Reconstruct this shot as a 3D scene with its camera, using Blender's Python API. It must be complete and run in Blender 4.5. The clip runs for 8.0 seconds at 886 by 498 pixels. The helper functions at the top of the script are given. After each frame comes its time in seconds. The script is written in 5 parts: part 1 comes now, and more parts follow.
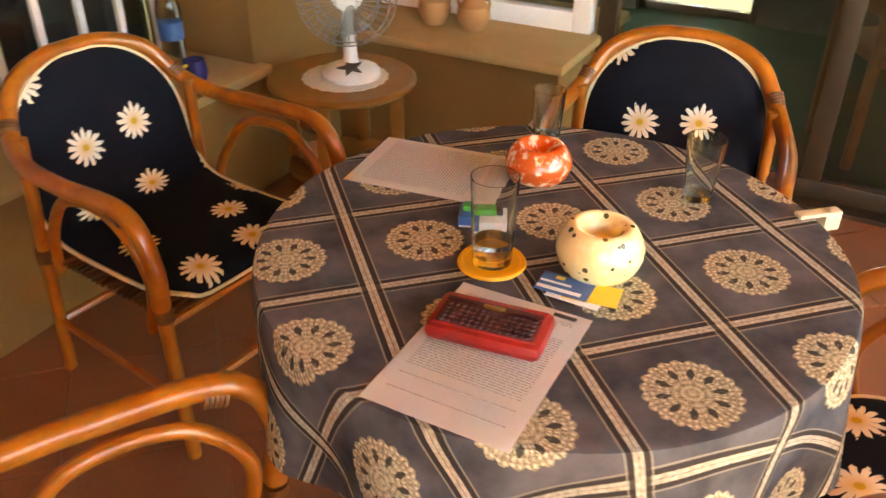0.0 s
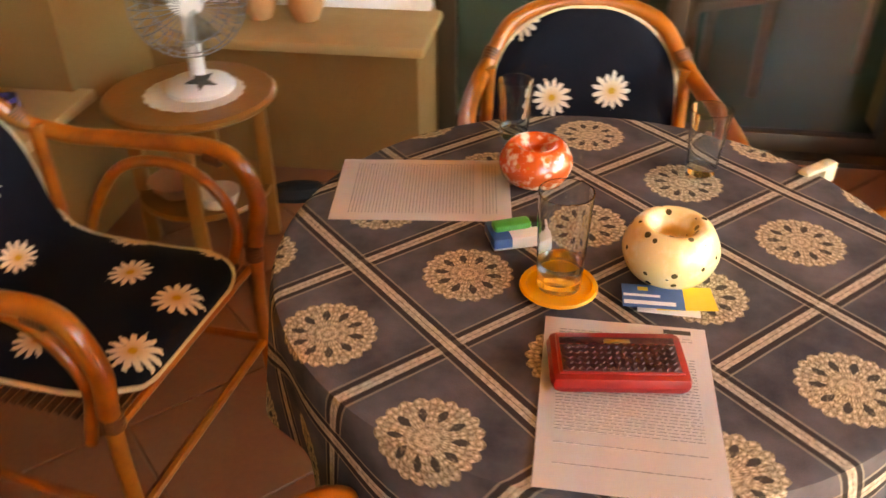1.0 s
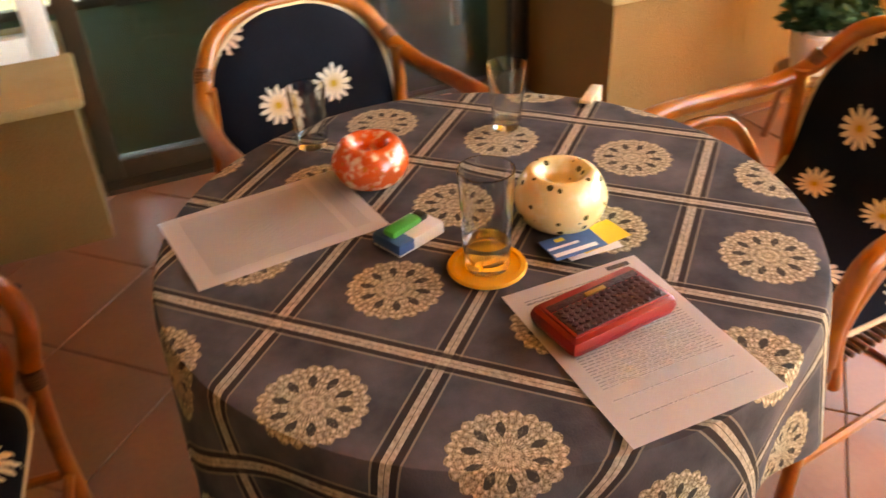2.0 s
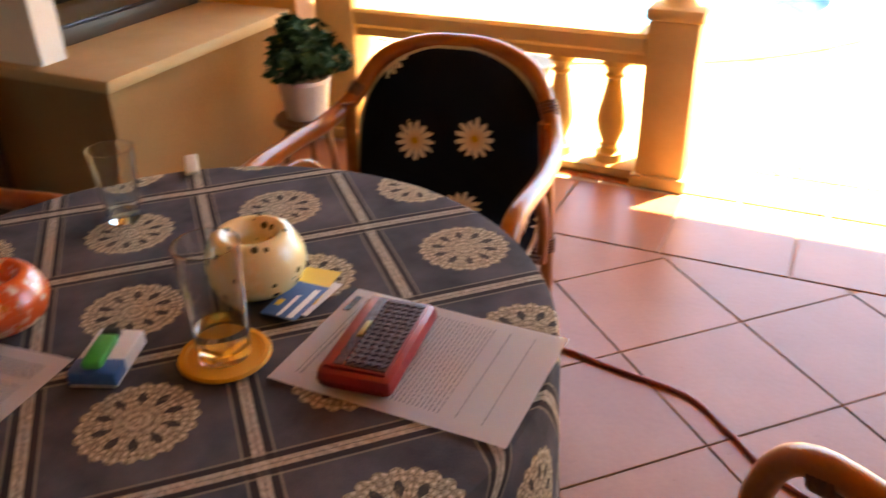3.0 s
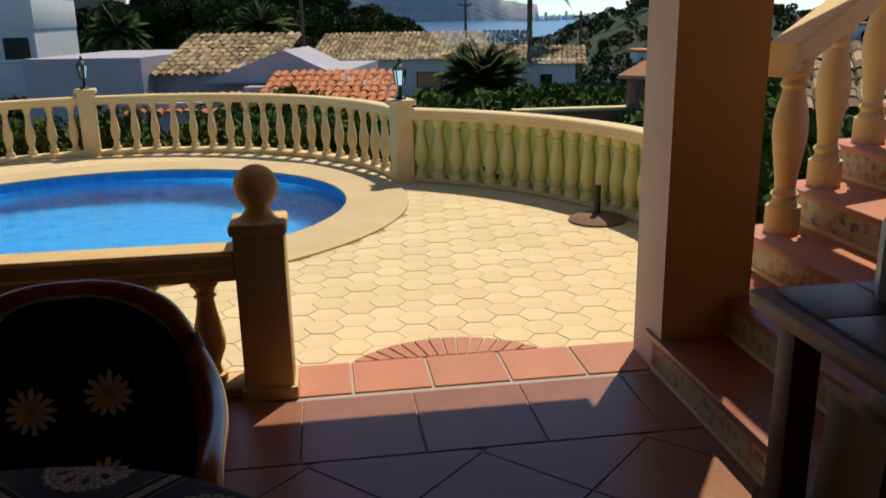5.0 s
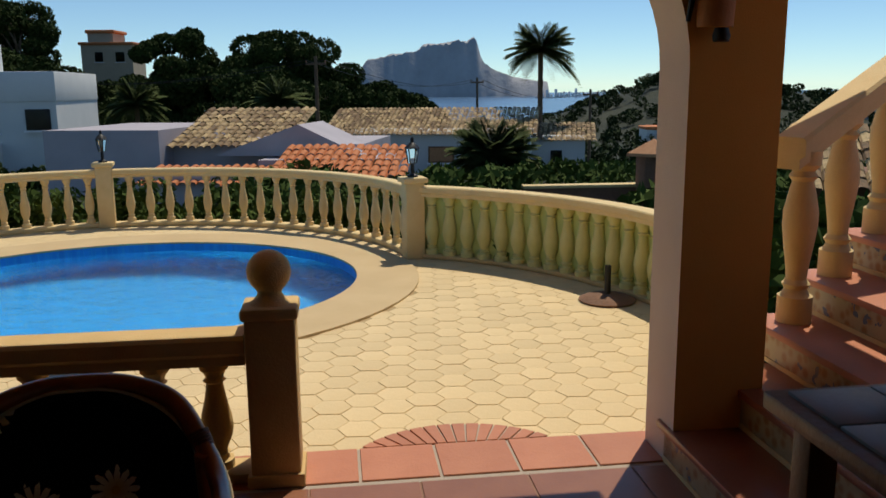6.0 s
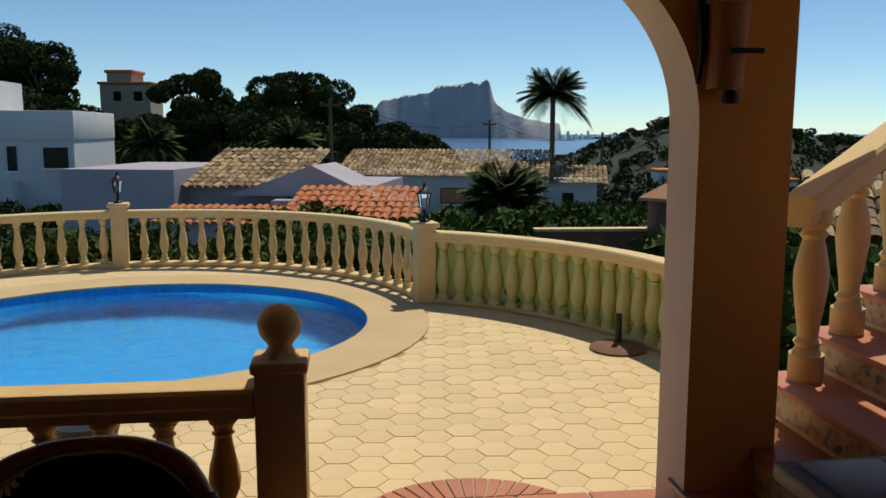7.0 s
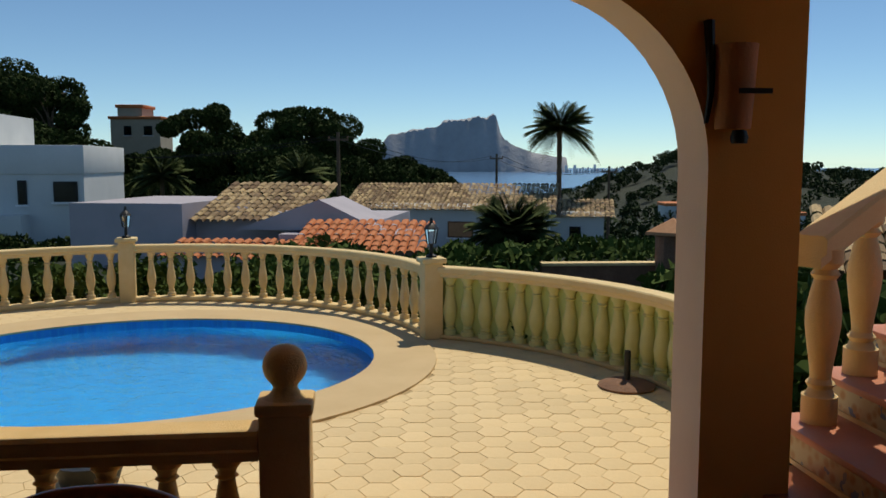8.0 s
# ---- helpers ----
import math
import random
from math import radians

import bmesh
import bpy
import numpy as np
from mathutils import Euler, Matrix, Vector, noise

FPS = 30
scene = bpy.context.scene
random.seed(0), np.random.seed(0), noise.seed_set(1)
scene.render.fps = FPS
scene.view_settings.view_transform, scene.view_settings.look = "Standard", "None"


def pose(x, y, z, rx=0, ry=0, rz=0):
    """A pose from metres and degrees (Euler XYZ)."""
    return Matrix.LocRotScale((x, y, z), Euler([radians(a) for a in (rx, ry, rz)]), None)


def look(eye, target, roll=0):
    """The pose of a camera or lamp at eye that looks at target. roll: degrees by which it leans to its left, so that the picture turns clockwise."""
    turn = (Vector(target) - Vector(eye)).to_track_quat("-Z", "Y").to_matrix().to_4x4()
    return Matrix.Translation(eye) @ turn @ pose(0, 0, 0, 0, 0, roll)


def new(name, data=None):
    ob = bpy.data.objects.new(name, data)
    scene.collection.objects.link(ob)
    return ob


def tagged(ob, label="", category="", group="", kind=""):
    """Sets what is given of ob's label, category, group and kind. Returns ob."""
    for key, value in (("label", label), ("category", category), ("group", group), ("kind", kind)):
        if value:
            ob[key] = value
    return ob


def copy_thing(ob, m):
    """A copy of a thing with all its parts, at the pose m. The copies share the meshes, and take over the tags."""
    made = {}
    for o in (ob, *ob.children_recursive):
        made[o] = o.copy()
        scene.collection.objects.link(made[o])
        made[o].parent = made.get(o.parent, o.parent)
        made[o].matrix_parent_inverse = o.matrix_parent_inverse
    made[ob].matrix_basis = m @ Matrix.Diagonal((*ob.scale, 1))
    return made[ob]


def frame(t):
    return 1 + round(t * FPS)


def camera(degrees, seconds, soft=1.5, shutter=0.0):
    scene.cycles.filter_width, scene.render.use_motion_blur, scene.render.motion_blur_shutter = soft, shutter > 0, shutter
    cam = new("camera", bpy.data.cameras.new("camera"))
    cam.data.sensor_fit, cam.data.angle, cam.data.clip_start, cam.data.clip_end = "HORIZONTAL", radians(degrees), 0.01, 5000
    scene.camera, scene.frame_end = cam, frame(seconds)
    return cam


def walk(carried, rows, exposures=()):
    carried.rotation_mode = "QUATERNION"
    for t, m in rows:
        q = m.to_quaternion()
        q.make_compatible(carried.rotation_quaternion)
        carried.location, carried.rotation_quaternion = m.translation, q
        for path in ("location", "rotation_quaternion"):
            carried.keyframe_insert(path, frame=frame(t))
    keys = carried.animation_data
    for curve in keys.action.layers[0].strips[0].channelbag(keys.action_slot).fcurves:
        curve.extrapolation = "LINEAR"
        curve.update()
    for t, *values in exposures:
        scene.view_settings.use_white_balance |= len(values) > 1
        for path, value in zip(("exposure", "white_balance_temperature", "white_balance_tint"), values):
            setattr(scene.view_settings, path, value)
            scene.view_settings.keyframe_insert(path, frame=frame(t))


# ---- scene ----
cam = camera(56.0, 8.0, shutter=0.4)
PATH = [
    (0, (0.963, 0.564, 1.476), (-0.375, -0.340, 0.475), 0.3),
    (0.5, (0.953, 0.321, 1.456), (-0.486, -0.367, 0.424), -1.0),
    (1, (0.957, 0.089, 1.455), (-0.573, -0.321, 0.405), -0.4),
    (1.2, (0.959, -0.029, 1.445), (-0.611, -0.233, 0.395), -1.4),
    (2.3, (0.803, -0.411, 1.404), (-0.607, 0.350, 0.383), -2.0),
    (2.5, (0.745, -0.467, 1.373), (-0.543, 0.537, 0.402), -1.5),
    (2.7, (0.692, -0.525, 1.359), (-0.427, 0.689, 0.417), -1.3),
    (3, (0.643, -0.555, 1.352), (-0.230, 0.852, 0.421), -1.5),
    (3.5, (0.593, -0.530, 1.327), (0.014, 1.086, 0.512), -2.3),
    (4, (0.489, -0.507, 1.326), (0.253, 1.232, 0.599), -1.8),
    (4.5, (0.402, -0.530, 1.348), (0.400, 1.269, 0.712), -1.9),
    (5, (0.387, -0.538, 1.354), (0.449, 1.384, 0.806), -1.2),
    (6.5, (0.38, -0.534, 1.445), (0.408, 1.439, 1.117), -0.1),
    (7, (0.384, -0.543, 1.468), (0.401, 1.436, 1.182), 0.0),
    (7.5, (0.386, -0.52, 1.479), (0.394, 1.465, 1.229), -0.2),
    (8, (0.384, -0.517, 1.489), (0.384, 1.472, 1.282), -0.0),
]
walk(cam, [(t, look(eye, target, roll)) for t, eye, target, roll in PATH],
     exposures=[(0, 5.0, 20000, 17), (1.2, 5.1, 20000, 17), (2.5, 4.85, 14500, 14), (3.0, 4.2, 11500, 17), (3.5, 3.2, 10000, 17), (4.0, 1.85, 7700, 13), (4.5, 0.75, 7050, 10), (5.0, 0.15, 6900, 8), (6.5, -0.15, 6850, 8), (8.0, -0.2, 6900, 7)])

# ---- light ----
SUN_AZ = radians(28)      # from +Y towards +X
SUN_EL = radians(64)
world = bpy.data.worlds.new("sky")
scene.world = world
world.use_nodes = True
wn = world.node_tree.nodes
sky = wn.new("ShaderNodeTexSky")
sky.sky_type = "NISHITA"
sky.sun_disc = False
sky.sun_elevation, sky.sun_rotation = SUN_EL, SUN_AZ
sky.air_density, sky.dust_density, sky.ozone_density = 0.8, 0.0, 2.6
sky.altitude = 1500
air = wn.new("ShaderNodeMix")
air.data_type, air.blend_type = "RGBA", "MULTIPLY"
air.inputs[0].default_value, air.inputs[7].default_value = 1.0, (0.84, 1.0, 1.06, 1)
world.node_tree.links.new(sky.outputs[0], air.inputs[6])
world.node_tree.links.new(air.outputs[2], wn["Background"].inputs[0])
wn["Background"].inputs[1].default_value = 0.115
sun = new("sun", bpy.data.lights.new("sun", "SUN"))
sun.data.energy, sun.data.angle, sun.data.color = 3.6, radians(0.5), (1.0, 0.94, 0.84)
SUN_DIR = Vector((math.sin(SUN_AZ) * math.cos(SUN_EL), math.cos(SUN_AZ) * math.cos(SUN_EL), math.sin(SUN_EL)))
sun.matrix_world = look(SUN_DIR * 30, (0, 0, 0))


# ---- materials ----
class N:
    """Short way to write node graphs."""
    def __init__(self, name):
        self.m = bpy.data.materials.new(name)
        self.m.use_nodes = True
        self.t = self.m.node_tree
        self.b = self.t.nodes["Principled BSDF"]

    def node(self, kind, **inputs):
        n = self.t.nodes.new(kind)
        for k, v in inputs.items():
            self.put(n.inputs[k.replace("_", " ")], v)
        return n

    def put(self, socket, v):
        if isinstance(v, bpy.types.NodeSocket):
            self.t.links.new(v, socket)
        else:
            socket.default_value = v

    def math(self, op, a, b=0.0, c=0.0):
        n = self.t.nodes.new("ShaderNodeMath")
        n.operation = op
        for i, v in enumerate((a, b, c)):
            self.put(n.inputs[i], v)
        return n.outputs[0]

    def mix(self, f, a, b):
        n = self.t.nodes.new("ShaderNodeMix")
        n.data_type = "RGBA"
        self.put(n.inputs[0], f)
        self.put(n.inputs[6], (*a, 1) if isinstance(a, tuple) else a)
        self.put(n.inputs[7], (*b, 1) if isinstance(b, tuple) else b)
        return n.outputs[2]

    def coord(self, which="Object"):
        return self.t.nodes.new("ShaderNodeTexCoord").outputs[which]

    def noise(self, scale, detail=4.0, vec=None, rough=0.55):
        n = self.t.nodes.new("ShaderNodeTexNoise")
        self.put(n.inputs["Vector"], vec if vec is not None else self.coord())
        n.inputs["Scale"].default_value, n.inputs["Detail"].default_value, n.inputs["Roughness"].default_value = scale, detail, rough
        return n.outputs[0]

    def ramp(self, f, lo, hi):
        n = self.t.nodes.new("ShaderNodeMapRange")
        self.put(n.inputs[0], f)
        n.inputs[1].default_value, n.inputs[2].default_value = lo, hi
        return n.outputs[0]

    def bump(self, h, strength, dist=0.01):
        n = self.node("ShaderNodeBump")
        n.inputs["Strength"].default_value, n.inputs["Distance"].default_value = strength, dist
        self.put(n.inputs["Height"], h)
        self.put(self.b.inputs["Normal"], n.outputs[0])

    def done(self, colour, rough=0.6, metal=0.0):
        self.put(self.b.inputs["Base Color"], (*colour, 1) if isinstance(colour, tuple) else colour)
        self.put(self.b.inputs["Roughness"], rough)
        self.put(self.b.inputs["Metallic"], metal)
        return self.m


def surface(name, a, b, scale=6.0, fine=90.0, rough=0.7, bump=0.25, dist=0.004, rand=0.0, metal=0.0):
    """Two tones at two scales with a fine relief."""
    n = N(name)
    big = n.ramp(n.noise(scale, 5), 0.3, 0.7)
    small = n.ramp(n.noise(fine, 3), 0.25, 0.75)
    col = n.mix(n.math("ADD", n.math("MULTIPLY", big, 0.65), n.math("MULTIPLY", small, 0.35)), a, b)
    if rand:
        r = n.node("ShaderNodeObjectInfo").outputs["Random"]
        h = n.node("ShaderNodeHueSaturation", Color=col, Value=n.math("ADD", n.math("MULTIPLY", r, 2 * rand), 1 - rand))
        col = h.outputs[0]
    n.bump(n.math("ADD", big, small), bump, dist)
    return n.done(col, n.math("ADD", n.math("MULTIPLY", small, 0.15), rough - 0.07), metal)


M_stucco = surface("stucco_ochre", (0.78, 0.39, 0.08), (0.86, 0.46, 0.115), 3, 160, 0.85, 0.22, 0.004)
# Pale stucco for faces turned to the daylight: their brightness is in the colour.
M_jamb_lit = surface("stucco_pale_lit", (0.68, 0.56, 0.44), (0.76, 0.65, 0.53), 3, 160, 0.85, 0.4, 0.005)
# The ochre stucco again, darkened: the porch's shade is put into its colour.
M_wallin_dim = surface("stucco_ochre_shaded", (0.22, 0.112, 0.034), (0.285, 0.152, 0.050), 3, 160, 0.88, 0.4, 0.005)
M_white = surface("painted_white", (0.74, 0.74, 0.76), (0.82, 0.82, 0.82), 1.2, 60, 0.75, 0.2)
M_cast = surface("cast_stone", (0.58, 0.38, 0.14), (0.70, 0.49, 0.22), 8, 140, 0.8, 0.35)
M_castpale = surface("cast_stone_pale", (0.70, 0.50, 0.22), (0.80, 0.61, 0.31), 5, 140, 0.8, 0.3)
M_castgreen = surface("cast_stone_lime", (0.54, 0.50, 0.18), (0.66, 0.60, 0.26), 6, 120, 0.8)
M_green = surface("green_panel", (0.40, 0.47, 0.16), (0.48, 0.54, 0.21), 1.5, 80, 0.75, 0.2)
M_floor = surface("terracotta_gloss", (0.25, 0.100, 0.052), (0.34, 0.148, 0.080), 4, 70, 0.34, 0.12, 0.002, 0.06)
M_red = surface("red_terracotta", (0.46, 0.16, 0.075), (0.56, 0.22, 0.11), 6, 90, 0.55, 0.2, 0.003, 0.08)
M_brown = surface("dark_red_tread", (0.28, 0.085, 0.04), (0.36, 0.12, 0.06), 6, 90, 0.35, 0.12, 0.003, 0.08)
M_grout = surface("grout", (0.40, 0.33, 0.26), (0.48, 0.40, 0.32), 9, 120, 0.9)
M_groutd = surface("grout_dark", (0.27, 0.15, 0.10), (0.34, 0.20, 0.14), 9, 120, 0.9)
M_hex = surface("hex_paver", (0.67, 0.49, 0.25), (0.79, 0.605, 0.335), 3, 70, 0.85, 0.3, 0.004, 0.06)
M_hexg = surface("paver_joint", (0.52, 0.37, 0.18), (0.61, 0.45, 0.23), 4, 70, 0.9)
M_cope = surface("pool_coping", (0.54, 0.38, 0.19), (0.64, 0.47, 0.25), 2, 60, 0.85, 0.3)
M_wood = surface("side_table_wood", (0.24, 0.096, 0.021), (0.33, 0.142, 0.036), 7, 60, 0.4, 0.1)
M_darkwood = surface("dark_wood", (0.12, 0.048, 0.016), (0.20, 0.085, 0.028), 7, 60, 0.45, 0.2)
M_iron = surface("black_iron", (0.012, 0.012, 0.012), (0.025, 0.024, 0.022), 20, 120, 0.5, 0.2, 0.002, 0, 0.4)
M_plastic = surface("white_plastic", (0.72, 0.72, 0.70), (0.78, 0.78, 0.76), 5, 60, 0.35, 0.02)
M_greytile = surface("grey_glazed_tile", (0.15, 0.15, 0.15), (0.21, 0.21, 0.205), 6, 80, 0.4, 0.05)
M_sill = surface("dull_stone_sill", (0.38, 0.245, 0.10), (0.48, 0.32, 0.15), 6, 120, 0.8, 0.3)
M_doorframe = surface("dark_stained_door_wood", (0.030, 0.016, 0.007), (0.055, 0.028, 0.012), 7, 60, 0.5, 0.2)
# Dark slipper fabric, also the near-black shade sheet behind the barred window.
M_dark = surface("dark_slipper_and_room_shade", (0.012, 0.012, 0.016), (0.02, 0.02, 0.024), 5, 80, 0.8)
M_blueglaze = surface("blue_glaze", (0.01, 0.02, 0.12), (0.02, 0.03, 0.18), 8, 60, 0.2, 0.05)
M_yellow = surface("yellow_glaze", (0.75, 0.50, 0.04), (0.82, 0.58, 0.08), 8, 60, 0.4, 0.05)
M_coaster = surface("orange_coaster", (0.80, 0.33, 0.02), (0.88, 0.40, 0.04), 12, 200, 0.6, 0.2, 0.001)
M_clay = surface("clay_pot", (0.42, 0.19, 0.08), (0.52, 0.26, 0.12), 8, 90, 0.8)
M_potwhite = surface("white_ceramic_pot", (0.62, 0.58, 0.52), (0.70, 0.66, 0.60), 8, 90, 0.5)
M_lace = surface("lace_doily", (0.66, 0.62, 0.54), (0.80, 0.77, 0.70), 60, 300, 0.9, 0.6, 0.002)
M_green_label = surface("green_plastic", (0.01, 0.33, 0.06), (0.015, 0.40, 0.08), 20, 90, 0.35, 0.03)
M_whitecard = surface("white_card", (0.74, 0.73, 0.70), (0.80, 0.79, 0.76), 20, 90, 0.6, 0.03)
M_bluecard = surface("blue_card", (0.02, 0.09, 0.25), (0.03, 0.14, 0.34), 40, 90, 0.4, 0.02)
M_ink = surface("grey_ink", (0.36, 0.35, 0.34), (0.48, 0.47, 0.46), 200, 400, 0.8, 0.0)
# Green carpet, darkened to stand for the lack of light indoors.
M_carpet_dim = surface("green_carpet_dimmed", (0.022, 0.045, 0.013), (0.035, 0.065, 0.02), 5, 260, 0.95, 0.6)
M_rope = surface("red_cable", (0.20, 0.035, 0.02), (0.26, 0.05, 0.03), 8, 90, 0.5)
# Near-black walls: the unlit look of the room is in the colour.
M_room_dim = surface("room_wall_dimmed", (0.05, 0.036, 0.024), (0.075, 0.056, 0.038), 2, 60, 0.9)
M_bark = surface("bark", (0.10, 0.065, 0.04), (0.17, 0.12, 0.075), 3, 30, 0.95, 0.8, 0.03)
M_rooftile = surface("roof_tile_orange", (0.46, 0.135, 0.04), (0.58, 0.20, 0.065), 3, 30, 0.8, 0.3, 0.01, 0.15)
M_rock = surface("limestone_cliff", (0.30, 0.305, 0.32), (0.40, 0.40, 0.42), 0.012, 0.06, 0.95, 0.25, 6.0)


def roof_old():
    n = N("roof_tile_aged")
    r = n.node("ShaderNodeNewGeometry").outputs["Random Per Island"]
    col = n.mix(r, (0.17, 0.10, 0.05), (0.56, 0.40, 0.20))
    col = n.mix(n.ramp(n.noise(9, 4), 0.5, 0.75), col, (0.10, 0.075, 0.045))
    n.bump(n.noise(30), 0.4, 0.01)
    return n.done(col, 0.9)


def leaves(name, a, b):
    n = N(name)
    r = n.node("ShaderNodeNewGeometry").outputs["Random Per Island"]
    col = n.mix(n.math("MULTIPLY", n.math("ADD", r, n.noise(0.8)), 0.5), a, b)
    n.b.inputs["Specular IOR Level"].default_value = 0.12
    return n.done(col, 0.85)


def ground_mat():
    n = N("dry_ground")
    col = n.mix(n.ramp(n.noise(0.02, 6), 0.4, 0.6), (0.013, 0.019, 0.007), (0.030, 0.034, 0.014))
    col = n.mix(n.ramp(n.noise(0.3, 5), 0.45, 0.75), col, (0.014, 0.022, 0.007))
    n.bump(n.noise(1.2, 6), 0.8, 0.4)
    return n.done(col, 0.95)


def water(name, a, b, scale, strength, rough=0.03):
    n = N(name)
    n.bump(n.noise(scale, 3), strength, 0.03)
    return n.done(n.mix(n.ramp(n.noise(scale * 0.25, 3), 0.3, 0.7), a, b), rough)


def pool_water():
    n = N("pool_water")
    n.b.inputs["Transmission Weight"].default_value = 1.0
    n.b.inputs["IOR"].default_value = 1.333
    n.bump(n.math("ADD", n.noise(5.0, 3), n.math("MULTIPLY", n.noise(17.0, 2), 0.35)), 0.60, 0.03)
    return n.done((0.86, 0.98, 1.0), 0.0)


def rattan():
    n = N("rattan_cane")
    v = n.coord()
    col = n.mix(n.ramp(n.noise(14, 5, v), 0.3, 0.7), (0.27, 0.065, 0.008), (0.44, 0.128, 0.018))
    col = n.mix(n.ramp(n.noise(60, 3, v), 0.55, 0.85), col, (0.22, 0.07, 0.015))
    n.bump(n.noise(80, 2, v), 0.12, 0.002)
    n.b.inputs["Coat Weight"].default_value = 0.5
    n.b.inputs["Coat Roughness"].default_value = 0.15
    return n.done(col, 0.32)


def split_uv(n):
    sep = n.node("ShaderNodeSeparateXYZ", Vector=n.coord("UV"))
    return sep.outputs[0], sep.outputs[1]


def daisy_cloth():
    """Navy cotton with scattered cream daisies; UV in metres."""
    n = N("navy_daisy_cotton")
    vor = n.t.nodes.new("ShaderNodeTexVoronoi")
    vor.voronoi_dimensions = "2D"
    n.put(vor.inputs["Vector"], n.coord("UV"))
    vor.inputs["Scale"].default_value, vor.inputs["Randomness"].default_value = 5.0, 0.5
    sub = n.t.nodes.new("ShaderNodeVectorMath")
    sub.operation = "SUBTRACT"
    n.put(sub.inputs[0], n.coord("UV"))
    n.put(sub.inputs[1], vor.outputs["Position"])
    sep = n.node("ShaderNodeSeparateXYZ", Vector=sub.outputs[0])
    x, y = sep.outputs[0], sep.outputs[1]
    r = n.math("SQRT", n.math("ADD", n.math("MULTIPLY", x, x), n.math("MULTIPLY", y, y)))
    ang = n.math("ARCTAN2", y, x)
    pet = n.math("ABSOLUTE", n.math("SINE", n.math("MULTIPLY", ang, 6.5)))
    rim = n.math("ADD", 0.020, n.math("MULTIPLY", n.math("POWER", pet, 0.7), 0.028))
    rim = n.math("ADD", rim, n.math("MULTIPLY", n.math("SUBTRACT", n.noise(110, 2, n.coord("UV")), 0.5), 0.030))
    mask = n.math("LESS_THAN", r, rim)
    shade = n.mix(n.ramp(r, 0.006, 0.03), (0.70, 0.50, 0.22), (0.82, 0.76, 0.62))
    shade = n.mix(n.math("LESS_THAN", r, 0.0085), shade, (0.62, 0.38, 0.05))
    navy = n.mix(n.noise(9, 3), (0.003, 0.004, 0.008), (0.007, 0.009, 0.016))
    n.bump(n.noise(500, 2), 0.25, 0.002)
    n.b.inputs["Specular IOR Level"].default_value = 0.15
    return n.done(n.mix(mask, navy, shade), 0.9)


def table_cloth():
    """Grey cotton with crossing cream and brown stripes and lace rosettes; UV in metres in the pattern's own directions."""
    n = N("grey_rosette_cloth")
    u, v = split_uv(n)
    P = 0.2333
    fu = n.math("SUBTRACT", n.math("FRACT", n.math("ADD", n.math("DIVIDE", u, P), 50.5)), 0.5)
    fv = n.math("SUBTRACT", n.math("FRACT", n.math("ADD", n.math("DIVIDE", v, P), 50.5)), 0.5)
    mott = n.noise(11, 5)
    base = n.mix(n.ramp(mott, 0.3, 0.72), (0.036, 0.036, 0.042), (0.122, 0.117, 0.122))
    col = base
    for f in (fu, fv):
        d = n.math("SUBTRACT", 0.5, n.math("ABSOLUTE", f))      # 0 on the stripe's middle
        dark = n.math("LESS_THAN", n.math("ABSOLUTE", n.math("SUBTRACT", d, 0.046)), 0.017)
        light = n.math("LESS_THAN", n.math("ABSOLUTE", n.math("SUBTRACT", d, 0.015)), 0.0135)
        light2 = n.math("LESS_THAN", n.math("ABSOLUTE", n.math("SUBTRACT", d, 0.072)), 0.0055)
        mid = n.math("LESS_THAN", d, 0.0025)
        col = n.mix(n.math("MULTIPLY", dark, 0.9), col, (0.035, 0.027, 0.023))
        col = n.mix(n.math("MULTIPLY", light2, 0.55), col, (0.36, 0.31, 0.22))
        cream = n.mix(n.ramp(n.noise(160, 3), 0.3, 0.7), (0.30, 0.25, 0.18), (0.66, 0.58, 0.44))
        col = n.mix(n.math("MULTIPLY", light, 0.82), col, cream)
        col = n.mix(n.math("MULTIPLY", mid, 0.5), col, (0.10, 0.085, 0.06))
    r = n.math("SQRT", n.math("ADD", n.math("MULTIPLY", fu, fu), n.math("MULTIPLY", fv, fv)))
    ang = n.math("ARCTAN2", fv, fu)
    scal = n.math("ADD", 0.262, n.math("MULTIPLY", n.math("ABSOLUTE", n.math("SINE", n.math("MULTIPLY", ang, 10))), 0.028))
    disc = n.math("LESS_THAN", r, scal)
    # openings of the lace: a ring of petals, a ring of lozenges and small rim holes
    w1 = n.math("SINE", n.math("MULTIPLY", ang, 10.0))
    ring1 = n.math("LESS_THAN", n.math("ABSOLUTE", n.math("SUBTRACT", r, 0.165)), n.math("MULTIPLY", n.math("MAXIMUM", w1, 0.0), 0.048))
    w2 = n.math("SINE", n.math("ADD", n.math("MULTIPLY", ang, 10.0), 3.14))
    ring2 = n.math("LESS_THAN", n.math("ABSOLUTE", n.math("SUBTRACT", r, 0.218)), n.math("MULTIPLY", n.math("MAXIMUM", w2, 0.0), 0.017))
    w3 = n.math("SINE", n.math("MULTIPLY", ang, 8.0))
    ring3 = n.math("LESS_THAN", n.math("ABSOLUTE", n.math("SUBTRACT", r, 0.085)), n.math("MULTIPLY", n.math("MAXIMUM", w3, 0.0), 0.024))
    holes = n.math("MAXIMUM", ring1, n.math("MULTIPLY", n.math("MAXIMUM", ring2, ring3), 0.35))
    thread = n.ramp(n.noise(420, 2), 0.35, 0.65)
